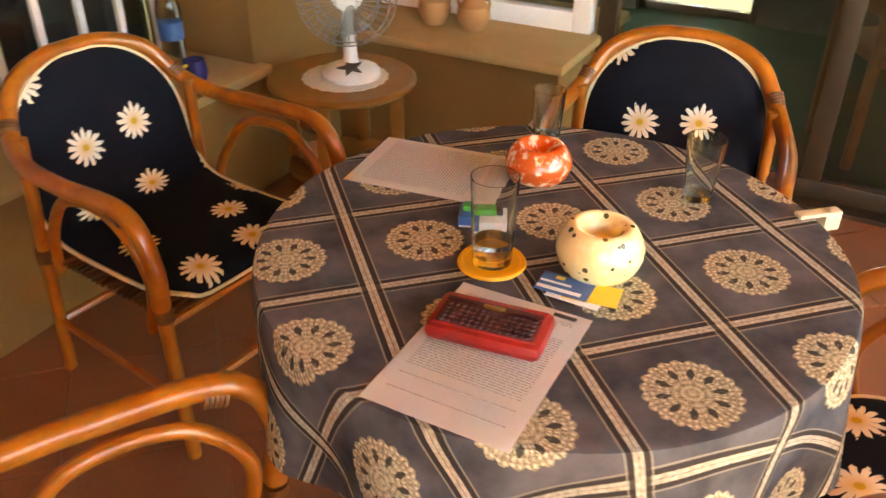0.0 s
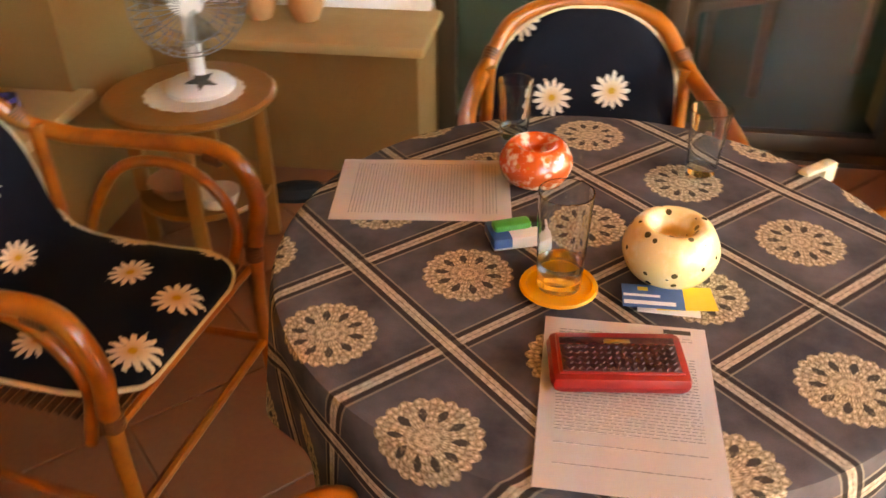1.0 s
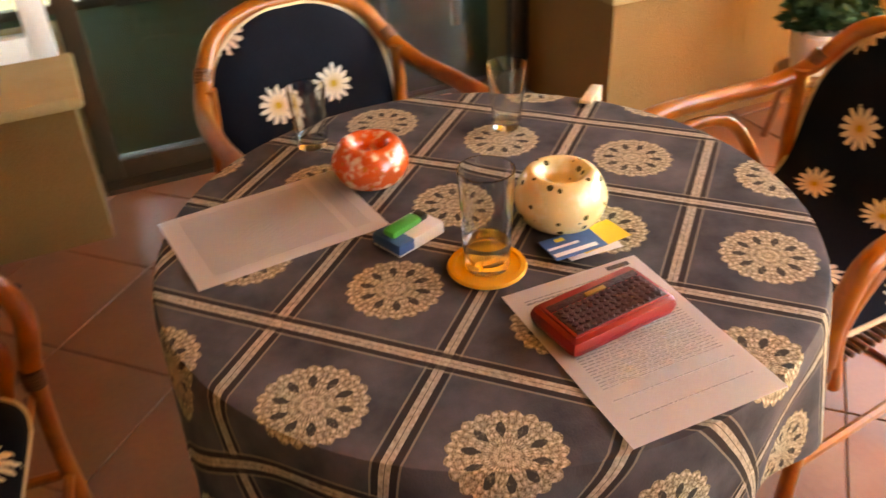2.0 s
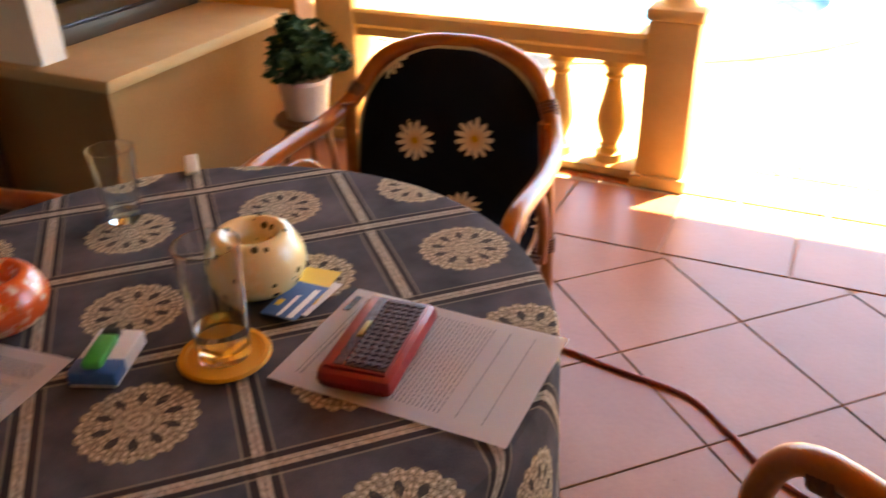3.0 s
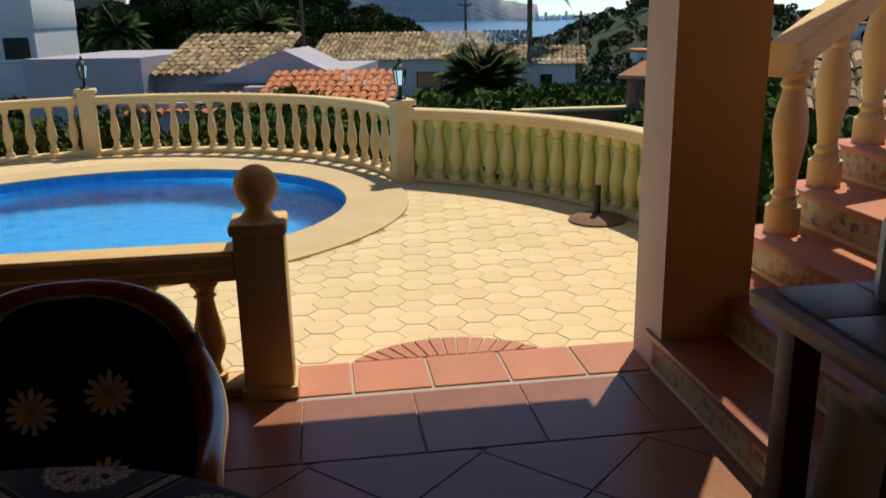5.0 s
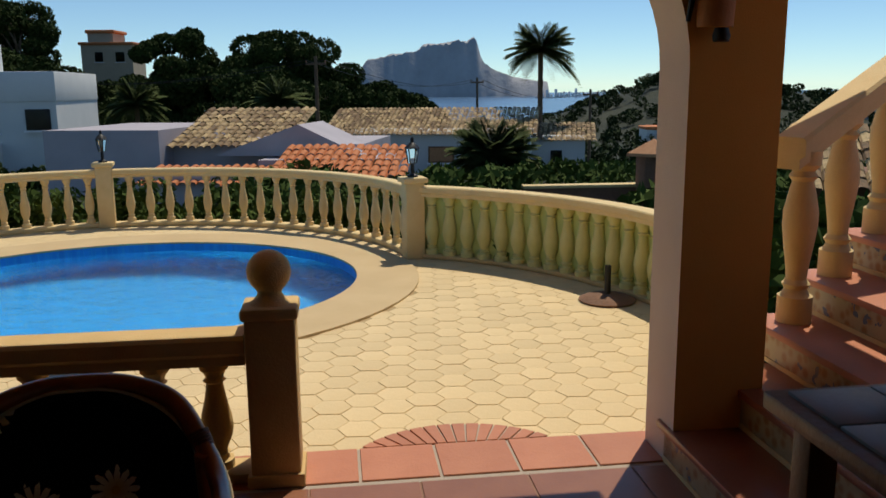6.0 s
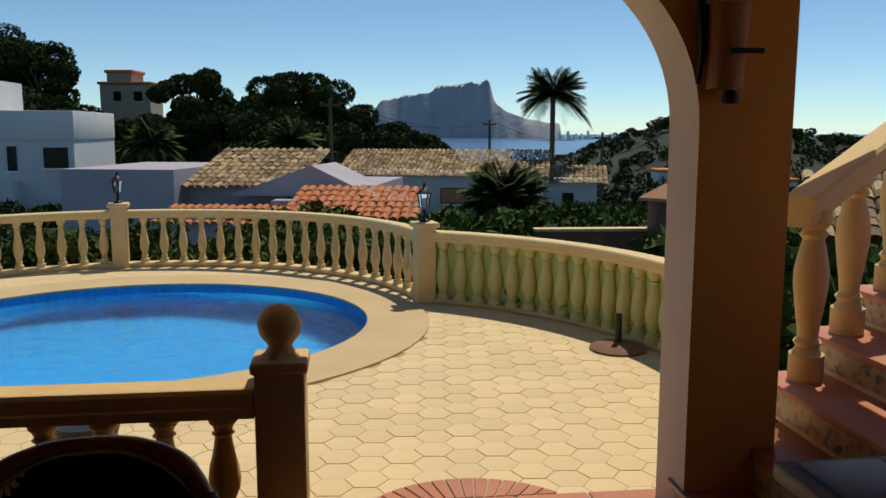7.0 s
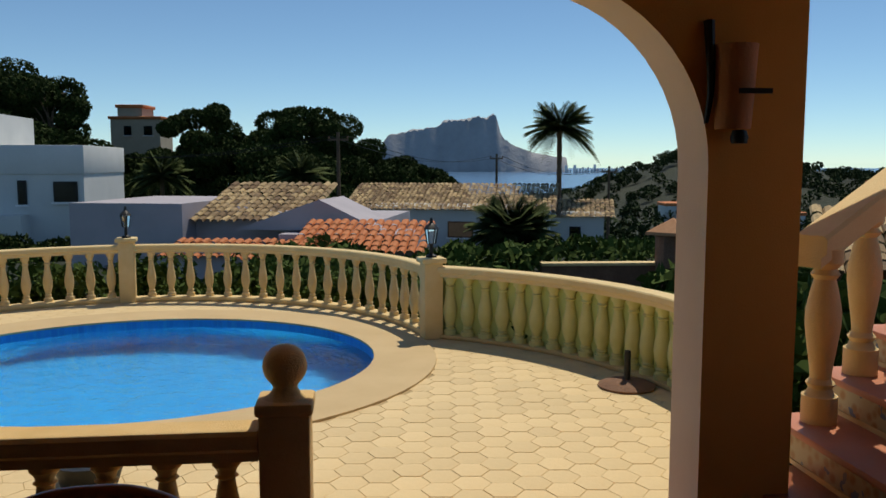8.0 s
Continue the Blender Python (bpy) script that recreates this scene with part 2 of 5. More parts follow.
    spoke = n.math("MULTIPLY", n.math("ADD", n.math("SINE", n.math("MULTIPLY", ang, 40.0)), 1.0), 0.5)
    round_row = n.math("MULTIPLY", n.math("ADD", n.math("SINE", n.math("MULTIPLY", r, 150.0)), 1.0), 0.5)
    weave = n.math("ADD", n.math("MULTIPLY", thread, 0.55), n.math("MULTIPLY", n.math("MULTIPLY", spoke, round_row), 0.6))
    lace = n.mix(weave, (0.11, 0.08, 0.04), (0.76, 0.66, 0.46))
    lace = n.mix(n.math("MULTIPLY", holes, n.ramp(n.noise(130, 2), 0.05, 0.45)), lace, (0.055, 0.048, 0.040))
    col = n.mix(disc, col, lace)
    n.bump(n.math("ADD", n.math("MULTIPLY", disc, 0.6), n.noise(380, 2)), 0.35, 0.002)
    n.b.inputs["Specular IOR Level"].default_value = 0.08
    return n.done(col, 0.8)


def glass(name, tint=(0.92, 0.95, 0.95), rough=0.0):
    n = N(name)
    n.b.inputs["Transmission Weight"].default_value = 1.0
    n.b.inputs["IOR"].default_value = 1.45
    return n.done(tint, rough)


def glazed_bowl(name, base, blotch, dots):
    n = N(name)
    col = n.mix(n.ramp(n.noise(46, 5), 0.50, 0.62), base, blotch)
    vor = n.node("ShaderNodeTexVoronoi", Vector=n.coord())
    vor.inputs["Scale"].default_value = 46
    col = n.mix(n.math("LESS_THAN", vor.outputs["Distance"], 0.23), col, dots)
    n.b.inputs["Coat Weight"].default_value = 0.6
    n.bump(n.noise(60, 2), 0.12, 0.002)
    return n.done(col, 0.25)


def paper():
    n = N("printed_paper")
    return n.done(n.mix(n.noise(20), (0.87, 0.85, 0.81), (0.91, 0.89, 0.85)), 0.7)


def tiled_riser():
    n = N("painted_riser_tile")
    vor = n.node("ShaderNodeTexVoronoi", Vector=n.coord())
    vor.inputs["Scale"].default_value = 22
    col = n.mix(n.ramp(vor.outputs["Distance"], 0.25, 0.55), (0.34, 0.16, 0.04), (0.44, 0.34, 0.18))
    col = n.mix(n.math("LESS_THAN", n.noise(16, 2), 0.37), col, (0.10, 0.12, 0.17))
    n.bump(n.noise(40), 0.1)
    return n.done(col, 0.35)


def wallet_skin():
    n = N("red_leather")
    col = n.mix(n.ramp(n.noise(30, 4), 0.3, 0.7), (0.24, 0.008, 0.010), (0.34, 0.018, 0.018))
    n.bump(n.noise(300, 3), 0.3, 0.001)
    n.b.inputs["Coat Weight"].default_value = 0.2
    return n.done(col, 0.35)


def pool_tiles():
    n = N("pool_tiles")
    br = n.node("ShaderNodeTexBrick", Vector=n.coord())
    br.offset = 0.0
    br.inputs["Scale"].default_value = 1.0
    br.inputs["Brick Width"].default_value = br.inputs["Row Height"].default_value = 0.06
    br.inputs["Mortar Size"].default_value = 0.004
    br.inputs["Color1"].default_value = (0.003, 0.21, 0.55, 1)
    br.inputs["Color2"].default_value = (0.004, 0.28, 0.66, 1)
    br.inputs["Mortar"].default_value = (0.015, 0.31, 0.62, 1)
    return n.done(br.outputs[0], 0.35)


M_roofold = roof_old()
M_pine = leaves("pine_needles", (0.016, 0.030, 0.007), (0.052, 0.074, 0.016))
M_farpine = leaves("far_pine_needles", (0.020, 0.034, 0.012), (0.040, 0.058, 0.018))
M_shrub = leaves("shrub_leaves", (0.030, 0.058, 0.010), (0.095, 0.135, 0.026))
M_palm = leaves("palm_leaves", (0.028, 0.046, 0.012), (0.095, 0.115, 0.030))
M_pot = leaves("potted_leaves", (0.010, 0.030, 0.012), (0.030, 0.075, 0.030))
M_ground = ground_mat()
M_sea = water("sea_water", (0.05, 0.13, 0.25), (0.08, 0.17, 0.30), 0.05, 0.2, 0.25)
M_pool = pool_water()
M_rattan = rattan()
M_daisy = daisy_cloth()
M_cloth = table_cloth()
M_glass = glass("clear_glass")
M_pane = glass("window_glass", (0.80, 0.85, 0.82))
M_paper = paper()
M_riser = tiled_riser()
M_wallet = wallet_skin()
M_pooltile = pool_tiles()
M_bowlred = glazed_bowl("red_marbled_glaze", (0.72, 0.10, 0.025), (0.82, 0.60, 0.44), (0.62, 0.16, 0.03))
M_bowlcream = glazed_bowl("cream_flowered_glaze", (0.84, 0.68, 0.34), (0.88, 0.76, 0.45), (0.10, 0.08, 0.03))
M_piping = surface("cream_piping", (0.62, 0.52, 0.34), (0.72, 0.62, 0.43), 30, 300, 0.8)
M_bind = surface("dark_cane_binding", (0.10, 0.03, 0.008), (0.17, 0.055, 0.015), 60, 300, 0.5)
M_star = surface("dark_star", (0.03, 0.03, 0.03), (0.06, 0.06, 0.05), 30, 90, 0.4)


# ---- mesh helpers ----
TURN = 6.0                       # the house stands a little askew to the world's axes
HOUSE = pose(0, 0, 0, 0, 0, TURN)


def hp(u, v, z=0.0):
    """A place in the house's own directions."""
    return HOUSE @ Vector((u, v, z))


def mesh_of(bm, name, mat, smooth=True):
    bmesh.ops.recalc_face_normals(bm, faces=bm.faces)
    me = bpy.data.meshes.new(name)
    bm.to_mesh(me)
    bm.free()
    me.materials.append(mat)
    if smooth:
        me.shade_smooth()
        me.set_sharp_from_angle(angle=radians(38))
    return me


def thing(name, bm, mat, label="", category="", group="", kind="", at=None):
    ob = new(name, mesh_of(bm, name, mat) if bm is not None else None)
    if at is not None:
        ob.matrix_world = at
    return tagged(ob, label, category, group, kind)


def part(name, bm, mat, parent, label=""):
    ob = new(name, mesh_of(bm, name, mat))
    ob.parent = parent
    return tagged(ob, label)


def shared(name, me, parent, m=None):
    ob = new(name, me)
    ob.parent = parent
    if m is not None:
        ob.matrix_basis = m
    return ob


def box(bm, x0, x1, y0, y1, z0, z1, bevel=0.0):
    r = bmesh.ops.create_cube(bm, size=1.0, matrix=Matrix.LocRotScale(((x0 + x1) / 2, (y0 + y1) / 2, (z0 + z1) / 2), None, (x1 - x0, y1 - y0, z1 - z0)))
    if bevel:
        vs = set(r["verts"])
        es = [e for e in bm.edges if e.verts[0] in vs and e.verts[1] in vs]
        bmesh.ops.bevel(bm, geom=es, offset=bevel, segments=2, affect="EDGES", profile=0.5)
    return bm


def B(x0, x1, y0, y1, z0, z1, bevel=0.0):
    return box(bmesh.new(), x0, x1, y0, y1, z0, z1, bevel)


def lathe(profile, segments=24, bm=None, at=(0, 0, 0), squash=(1, 1)):
    """Turns a list of (radius, height) round the z axis."""
    bm = bm or bmesh.new()
    rings = []
    for r, z in profile:
        if r < 1e-5:
            rings.append([bm.verts.new((at[0], at[1], at[2] + z))])
        else:
            rings.append([bm.verts.new((at[0] + squash[0] * r * math.cos(2 * math.pi * k / segments), at[1] + squash[1] * r * math.sin(2 * math.pi * k / segments), at[2] + z)) for k in range(segments)])
    for a, b in zip(rings, rings[1:]):
        for k in range(segments):
            j = (k + 1) % segments
            if len(a) == 1 and len(b) > 1:
                bm.faces.new((a[0], b[k], b[j]))
            elif len(b) == 1 and len(a) > 1:
                bm.faces.new((a[k], a[j], b[0]))
            elif len(a) > 1:
                bm.faces.new((a[k], a[j], b[j], b[k]))
    return bm


def spline(pts, per=8):
    """A smooth line through the points."""
    p = [Vector(q) for q in pts]
    p = [p[0] * 2 - p[1]] + p + [p[-1] * 2 - p[-2]]
    out = []
    for i in range(1, len(p) - 2):
        for k in range(per):
            t = k / per
            out.append(0.5 * (2 * p[i] + (p[i + 1] - p[i - 1]) * t + (2 * p[i - 1] - 5 * p[i] + 4 * p[i + 1] - p[i + 2]) * t * t + (3 * p[i] - 3 * p[i + 1] + p[i + 2] - p[i - 1]) * t ** 3))
    out.append(p[-2])
    return out


def tube(line, r, bm=None, segments=10, closed=False):
    bm = bm or bmesh.new()
    n, rings, up = len(line), [], None
    for i, p in enumerate(line):
        a, b = (line[i - 1], line[(i + 1) % n]) if closed else (line[max(i - 1, 0)], line[min(i + 1, n - 1)])
        d = (b - a).normalized()
        if up is None:
            up = d.orthogonal().normalized()
        up = (up - d * up.dot(d)).normalized()
        side = d.cross(up)
        rr = r(i / (n - 1)) if callable(r) else r
        rings.append([bm.verts.new(p + (up * math.cos(2 * math.pi * k / segments) + side * math.sin(2 * math.pi * k / segments)) * rr) for k in range(segments)])
    for i in range(n if closed else n - 1):
        a, b = rings[i], rings[(i + 1) % n]
        for k in range(segments):
            bm.faces.new((a[k], a[(k + 1) % segments], b[(k + 1) % segments], b[k]))
    if not closed:
        bm.faces.new(rings[0][::-1])
        bm.faces.new(rings[-1])
    return bm


def slab(bm, outline, z0, z1):
    """A flat plate with the given outline."""
    lo = [bm.verts.new((x, y, z0)) for x, y in outline]
    hi = [bm.verts.new((x, y, z1)) for x, y in outline]
    n = len(outline)
    bm.faces.new(hi)
    bm.faces.new(lo[::-1])
    for k in range(n):
        bm.faces.new((lo[k], lo[(k + 1) % n], hi[(k + 1) % n], hi[k]))
    return bm

# ---- ground, sea and distance ----
TZ = -0.45                       # the pool terrace lies three low steps under the porch


def land(x, y):
    d = math.hypot(x, y - 3)
    z = -2.0 - 9.0 * min(max((d - 26) / 110, 0), 1) - 19.0 * min(max((d - 136) / 700, 0), 1)
    z += 8.0 * math.exp(-(((x + 48) / 26) ** 2 + ((y - 80) / 38) ** 2))
    z += 20.0 * math.exp(-(((x - 95) / 42) ** 2 + ((y - 300) / 80) ** 2))
    z += 15.0 * math.exp(-(((x - 190) / 60) ** 2 + ((y - 330) / 90) ** 2))
    z += 1.2 * noise.noise((x * 0.05, y * 0.05, 0)) * min(d / 60, 1)
    return z if d < 900 else min(z, -32)


def build_ground():
    bm = bmesh.new()
    rings = [0, 6, 10, 16, 24, 34, 46, 60, 80, 105, 135, 170, 210, 260, 320, 400, 520, 700, 900, 1200, 2400, 4700]
    seg, last = 96, None
    for r in rings:
        if r == 0:
            row = [bm.verts.new((0, 3, -2.4))]
        else:
            row = []
            for k in range(seg):
                x, y = r * math.cos(2 * math.pi * k / seg), 3 + r * math.sin(2 * math.pi * k / seg)
                row.append(bm.verts.new((x, y, land(x, y) if r < 1000 else -34)))
        if last:
            for k in range(seg):
                j = (k + 1) % seg
                if len(last) == 1:
                    bm.faces.new((last[0], row[k], row[j]))
                else:
                    bm.faces.new((last[k], row[k], row[j], last[j]))
        last = row
    thing("ground", bm, M_ground, "dry green hillside falling towards the sea", "ground", kind="structure")
    bm = bmesh.new()
    slab(bm, [(-2600, 560), (2600, 560), (3200, 4600), (-3200, 4600)], -31.0, -30.5)
    thing("water", bm, M_sea, "calm blue sea in the bay below the hills", "sea", kind="structure")


def build_rock():
    """The limestone headland across the bay: a ridge with cliffs and a long low foot."""
    ridge = [(-225, 14), (-214, 62), (-190, 96), (-150, 104), (-110, 116), (-50, 124), (-20, 126), (0, 146), (40, 150), (95, 156), (110, 162), (150, 160), (178, 174), (186, 150), (196, 108), (212, 84), (250, 58), (310, 36), (380, 24), (430, 18)]
    bm, rows, n = bmesh.new(), [], 12
    for i in range(90):
        x = -230 + 655 * i / 89
        for (xa, za), (xb, zb) in zip(ridge, ridge[1:]):
            if xa <= x <= xb:
                h = za + (zb - za) * (x - xa) / (xb - xa)
        h = (max(h, 4) if -226 < x < 430 else 3)
        h += 7 * noise.noise((x * 0.03, 0, 3)) * min(h / 60, 1)
        row = []
        for k in range(n + 1):
            s = k / n
            prof = min(1, 1.7 * math.sin(math.pi * s) ** 0.8)
            y = 3000 - 170 + 340 * s + 22 * noise.noise((x * 0.02, s * 4, 1))
            row.append(bm.verts.new((x, y, -31 + (h + 31) * prof * (1 - 0.08 * abs(noise.noise((x * 0.05, s * 6, 9)))))))
        rows.append(row)
    for a, b in zip(rows, rows[1:]):
        for k in range(n):
            bm.faces.new((a[k], a[k + 1], b[k + 1], b[k]))
    thing("rock_headland", bm, M_rock, "hazy grey-blue limestone headland standing in the sea", "rock", at=pose(1, 0, 0))
    bm = bmesh.new()
    rnd = random.Random(4)
    for i in range(26):
        x = 360 + i * 9 + rnd.uniform(-2, 2)
        box(bm, x, x + rnd.uniform(4, 8), 2600, 2610, -31, -24 + rnd.uniform(0, 22) * (0.4 + 0.6 * math.sin(i * 0.9) ** 2))
    thing("distant_town", bm, M_white, "row of pale tower blocks on the far shore", "town", kind="stuff")


def cards(name, centres, size, mat, parent=None, seed=1, flat=0.0, **tags):
    """Many small leaf blades round the given centres, as one mesh."""
    rs = np.random.RandomState(seed)
    n = len(centres)
    a = rs.normal(size=(n, 3))
    a[:, 2] *= 1 - flat
    a /= np.linalg.norm(a, axis=1)[:, None]
    b = np.cross(a, rs.normal(size=(n, 3)))
    b /= np.linalg.norm(b, axis=1)[:, None]
    s = (size * (0.6 + 0.8 * rs.rand(n)))[:, None]
    c = np.array(centres)
    v = np.stack([c - a * s, c + b * s * 0.45, c + a * s, c - b * s * 0.45], 1).reshape(-1, 3)
    me = bpy.data.meshes.new(name)
    me.from_pydata(v.tolist(), [], np.arange(4 * n).reshape(n, 4).tolist())
    me.materials.append(mat)
    ob = new(name, me)
    if parent:
        ob.parent = parent
    return tagged(ob, **tags)


def crown_points(clumps, per, seed):
    """Points on and in lumpy clumps (x, y, z, radius)."""
    rs = np.random.RandomState(seed)
    out = []
    for x, y, z, r in clumps:
        d = rs.normal(size=(per, 3))
        d /= np.linalg.norm(d, axis=1)[:, None]
        d *= (r * rs.uniform(0.55, 1.05, per) ** 0.5)[:, None]
        d[:, 2] *= 0.72
        out.append(d + (x, y, z))
    return np.concatenate(out)


def tree(x, y, height, spread, seed, per=1100, label="dark green pine tree with a broad lumpy crown", leaf=0.17):
    height *= 0.86
    rnd = random.Random(seed)
    z0 = land(x, y) - 0.3
    ob = thing("pine_tree", None, None, label, "tree", "pine trees on the hillside", at=pose(x, y, z0))
    bm = tube(spline([(0, 0, 0), (rnd.uniform(-.3, .3), 0, height * 0.35), (rnd.uniform(-.5, .5), rnd.uniform(-.4, .4), height * 0.75)], 6), lambda s: 0.28 * (1 - 0.7 * s), None, 8)
    clumps = []
    for k in range(19):
        a, q = rnd.uniform(0, 6.28), rnd.uniform(0.1, 1) ** 0.6
        h = rnd.uniform(0.34, 0.98)
        w = spread * (1.15 - 0.75 * abs(h - 0.55) * 1.4) * q
        cx, cy, cz = w * math.cos(a), w * math.sin(a), height * h
        clumps.append((cx, cy, cz, spread * rnd.uniform(0.28, 0.48)))
        tube(spline([(0, 0, height * max(h - 0.3, 0.2)), (cx * 0.5, cy * 0.5, cz - 0.5), (cx, cy, cz)], 3), 0.07, bm, 5)
    part("trunk", bm, M_bark, ob)
    cards("crown", crown_points(clumps, per, seed), leaf, M_pine, ob, seed)


def palm(x, y, trunk_h, frond, z0, seed, n=46, label=""):
    rnd = random.Random(seed)
    ob = thing("palm_tree", None, None, label, "palm tree", "palm trees among the houses", at=pose(x, y, z0))
    part("trunk", lathe([(0.22, 0)] + [(0.135 + 0.02 * (i % 2), trunk_h * i / 24) for i in range(1, 24)] + [(0.22, trunk_h), (0.0, trunk_h + 0.3)], 10), M_bark, ob)
    verts, faces = [], []
    for k in range(n):
        a = 2 * math.pi * (k * 0.618) + rnd.uniform(-.1, .1)
        lift = rnd.uniform(-0.35, 1.35)
        L = frond * rnd.uniform(0.8, 1.1)
        dx, dy = math.cos(a), math.sin(a)
        for i in range(22):
            s = (i + 1) / 22
            rr = L * s * (math.cos(lift) * 0.9 + 0.1)
            zz = trunk_h + L * (math.sin(lift) * s - 0.46 * s * s * (1.15 - 0.45 * lift))
            w = L * 0.24 * (math.sin(math.pi * min(s * 0.9 + 0.12, 1)) ** 0.7)
            for sg in (-1, 1):
                p = Vector((dx * rr, dy * rr, zz))
                q = p + Vector((-dy * sg * w + dx * w * 0.7, dx * sg * w + dy * w * 0.7, -w * 0.35))
                t = Vector((dx, dy, 0)) * 0.075 * frond / 2
                i0 = len(verts)
                verts += [p - t, p + t, q]
                faces.append((i0, i0 + 1, i0 + 2))
    me = bpy.data.meshes.new("crown")
    me.from_pydata([tuple(v) for v in verts], [], faces)
    me.materials.append(M_palm)
    shared("crown", me, ob)


def barrel_roof(name, parent, w, d, rise, mat):
    """Rows of half-round tiles on a slope that rises from y = 0 to y = d; joined, each tile an island."""
    verts, faces = [], []
    pitch = 0.26
    nx, ny = int(w / pitch), int(d / 0.38)
    rnd = random.Random(7)
    for i in range(nx):
        for j in range(ny):
            x, y = i * pitch + pitch / 2 + rnd.uniform(-.025, .025), j * 0.38 + rnd.uniform(-.05, .05)
            i0 = len(verts)
            for yy, lift in ((y, 0.035), (y + 0.44, 0.0)):
                for k in range(5):
                    a = math.pi * k / 4
                    verts.append((x + 0.125 * math.cos(a), yy, rise * yy / d + lift + 0.10 * math.sin(a) + rnd.uniform(0, .022)))
            for k in range(4):
                faces.append((i0 + k, i0 + k + 1, i0 + 6 + k, i0 + 5 + k))
    me = bpy.data.meshes.new(name)
    me.from_pydata(verts, [], faces)
    me.materials.append(mat)
    ob = shared(name, me, parent)
    return tagged(ob, kind="stuff")


def window_part(house, x, z, w, h, y=-0.02, shut=False):
    win = part("window", B(x, x + w, y - 0.05, y + 0.03, z, z + h, 0.01), M_darkwood if shut else M_iron, house)
    part("sill", B(x - 0.08, x + w + 0.08, y - 0.14, y + 0.02, z - 0.08, z), M_white, win)
    part("pane", B(x + 0.07, x + w - 0.07, y - 0.062, y - 0.051, z + 0.07, z + h - 0.07), M_pane if not shut else M_clay, win)


def build_houses():
    # low lavender house with an aged roof and an orange lean-to
    h = thing("low_house", None, None, "low lavender-white house with aged and orange tile roofs", "house", at=pose(-9.0, 25.5, -2.85, 0, 0, -8))
    part("wall", B(-2.6, 1.2, 0.2, 6, 0, 3.05), M_lav, h)
    part("wall", B(1.2, 7.4, 1.2, 6, 0, 2.55), M_lav, h)
    r = barrel_roof("roof", h, 4.0, 3.8, 1.1, M_roofold)
    r.matrix_basis = pose(1.15, 0.7, 2.42, 0, 0, 0)
    part("wall", B(4.6, 8.6, -0.6, 2.0, 0, 2.2), M_lav, h)
    bm = bmesh.new()
    v = [bm.verts.new(p) for p in ((2.9, 0.3, 2.25), (7.6, 0.3, 2.25), (5.6, 0.3, 3.2))]
    w = [bm.verts.new(p) for p in ((2.9, 3.2, 2.25), (7.6, 3.2, 2.25), (5.6, 3.2, 3.2))]
    bm.faces.new(v), bm.faces.new(w[::-1])
    for k in range(3):
        j = (k + 1) % 3
        bm.faces.new((v[k], v[j], w[j], w[k]))
    part("gable", bm, M_lav, h)
    r = barrel_roof("lean_to_roof", h, 3.9, 2.4, 0.75, M_rooftile)
    r.matrix_basis = pose(5.35, -2.3, 1.80)
    r = barrel_roof("lean_to_roof", h, 3.7, 1.8, 0.45, M_rooftile)
    r.matrix_basis = pose(1.5, -2.2, 1.58)
    part("wall", B(1.6, 9.2, -1.9, -1.7, 0, 1.9), M_lav, h)

    # long white house below the palm
    h = thing("white_house", None, None, "long white two-storey house with an aged tile roof", "house", at=pose(-3.6, 44, -5.0, 0, 0, -10))
    part("wall", B(-1.0, 9.6, 0, 7, 0, 4.0), M_housewhite, h)
    part("wall", B(9.6, 12.4, 1.5, 7, 0, 3.6), M_housewhite, h)
    r = barrel_roof("roof", h, 11.6, 4.5, 1.35, M_roofold)
    r.matrix_basis = pose(-1.5, -0.4, 3.95)
    r = barrel_roof("roof", h, 3.6, 3.5, 0.8, M_roofold)
    r.matrix_basis = pose(9.6, 1.2, 3.55)
    for x, z, w, hh, s in ((1.9, 2.7, 0.75, 0.7, False), (4.3, 2.55, 1.35, 0.85, True), (-0.6, 2.8, 0.9, 0.6, False), (0.6, 1.6, 0.4, 1.1, False), (10.6, 2.3, 0.6, 0.8, False)):
        window_part(h, x, z, w, hh, -0.02 if x < 9 else 1.48, s)

    # modern white villa at the hill's foot
    h = thing("modern_house", None, None, "plain white flat-roofed modern house", "house", at=pose(-19.7, 33.5, -2.6, 0, 0, 8))
    part("wall", B(-6, 5.2, 0, 7, 0, 4.75), M_housewhite, h)
    part("parapet", B(-6, 5.25, -0.06, 7, 3.6, 4.8, 0.02), M_housewhite, h)
    part("wall", B(-7, 1.4, 1.0, 6, 4.8, 6.15), M_housewhite, h)
    part("wall", B(-6, 3.0, -1.0, 0, 0, 1.95), M_housewhite, h)
    window_part(h, 2.6, 2.35, 0.35, 1.0, -0.02)
    window_part(h, 4.0, 2.45, 0.95, 0.85, -0.02)
    # stone house on the hill
    h = thing("hill_house", None, None, "small stone-coloured house among trees on the hill", "house", at=pose(-34.6, 88, 3.4))
    part("wall", B(0, 5.2, 0, 4, -6, 2.6), M_stone, h)
    part("wall", B(0.6, 3.2, 0.5, 4, 2.6, 3.8), M_stone, h)
    part("roof", B(-0.2, 5.4, -0.2, 4.2, 2.6, 2.9, 0.08), M_rooftile, h)
    part("roof", B(0.4, 3.4, 0.3, 4.2, 3.8, 4.15, 0.1), M_rooftile, h)
    window_part(h, 1.4, 0.9, 0.8, 1.0, -0.02)
    window_part(h, 3.5, 0.9, 0.9, 1.0, -0.02)
    for x, y, w in ((72, 190, 8), (84, 215, 10), (50, 175, 7), (118, 220, 9), (66, 160, 6)):
        h = thing("far_house", None, None, "small white house with a tile roof on the wooded slope", "house", "houses on the far slope", at=pose(x, y, land(x, y)))
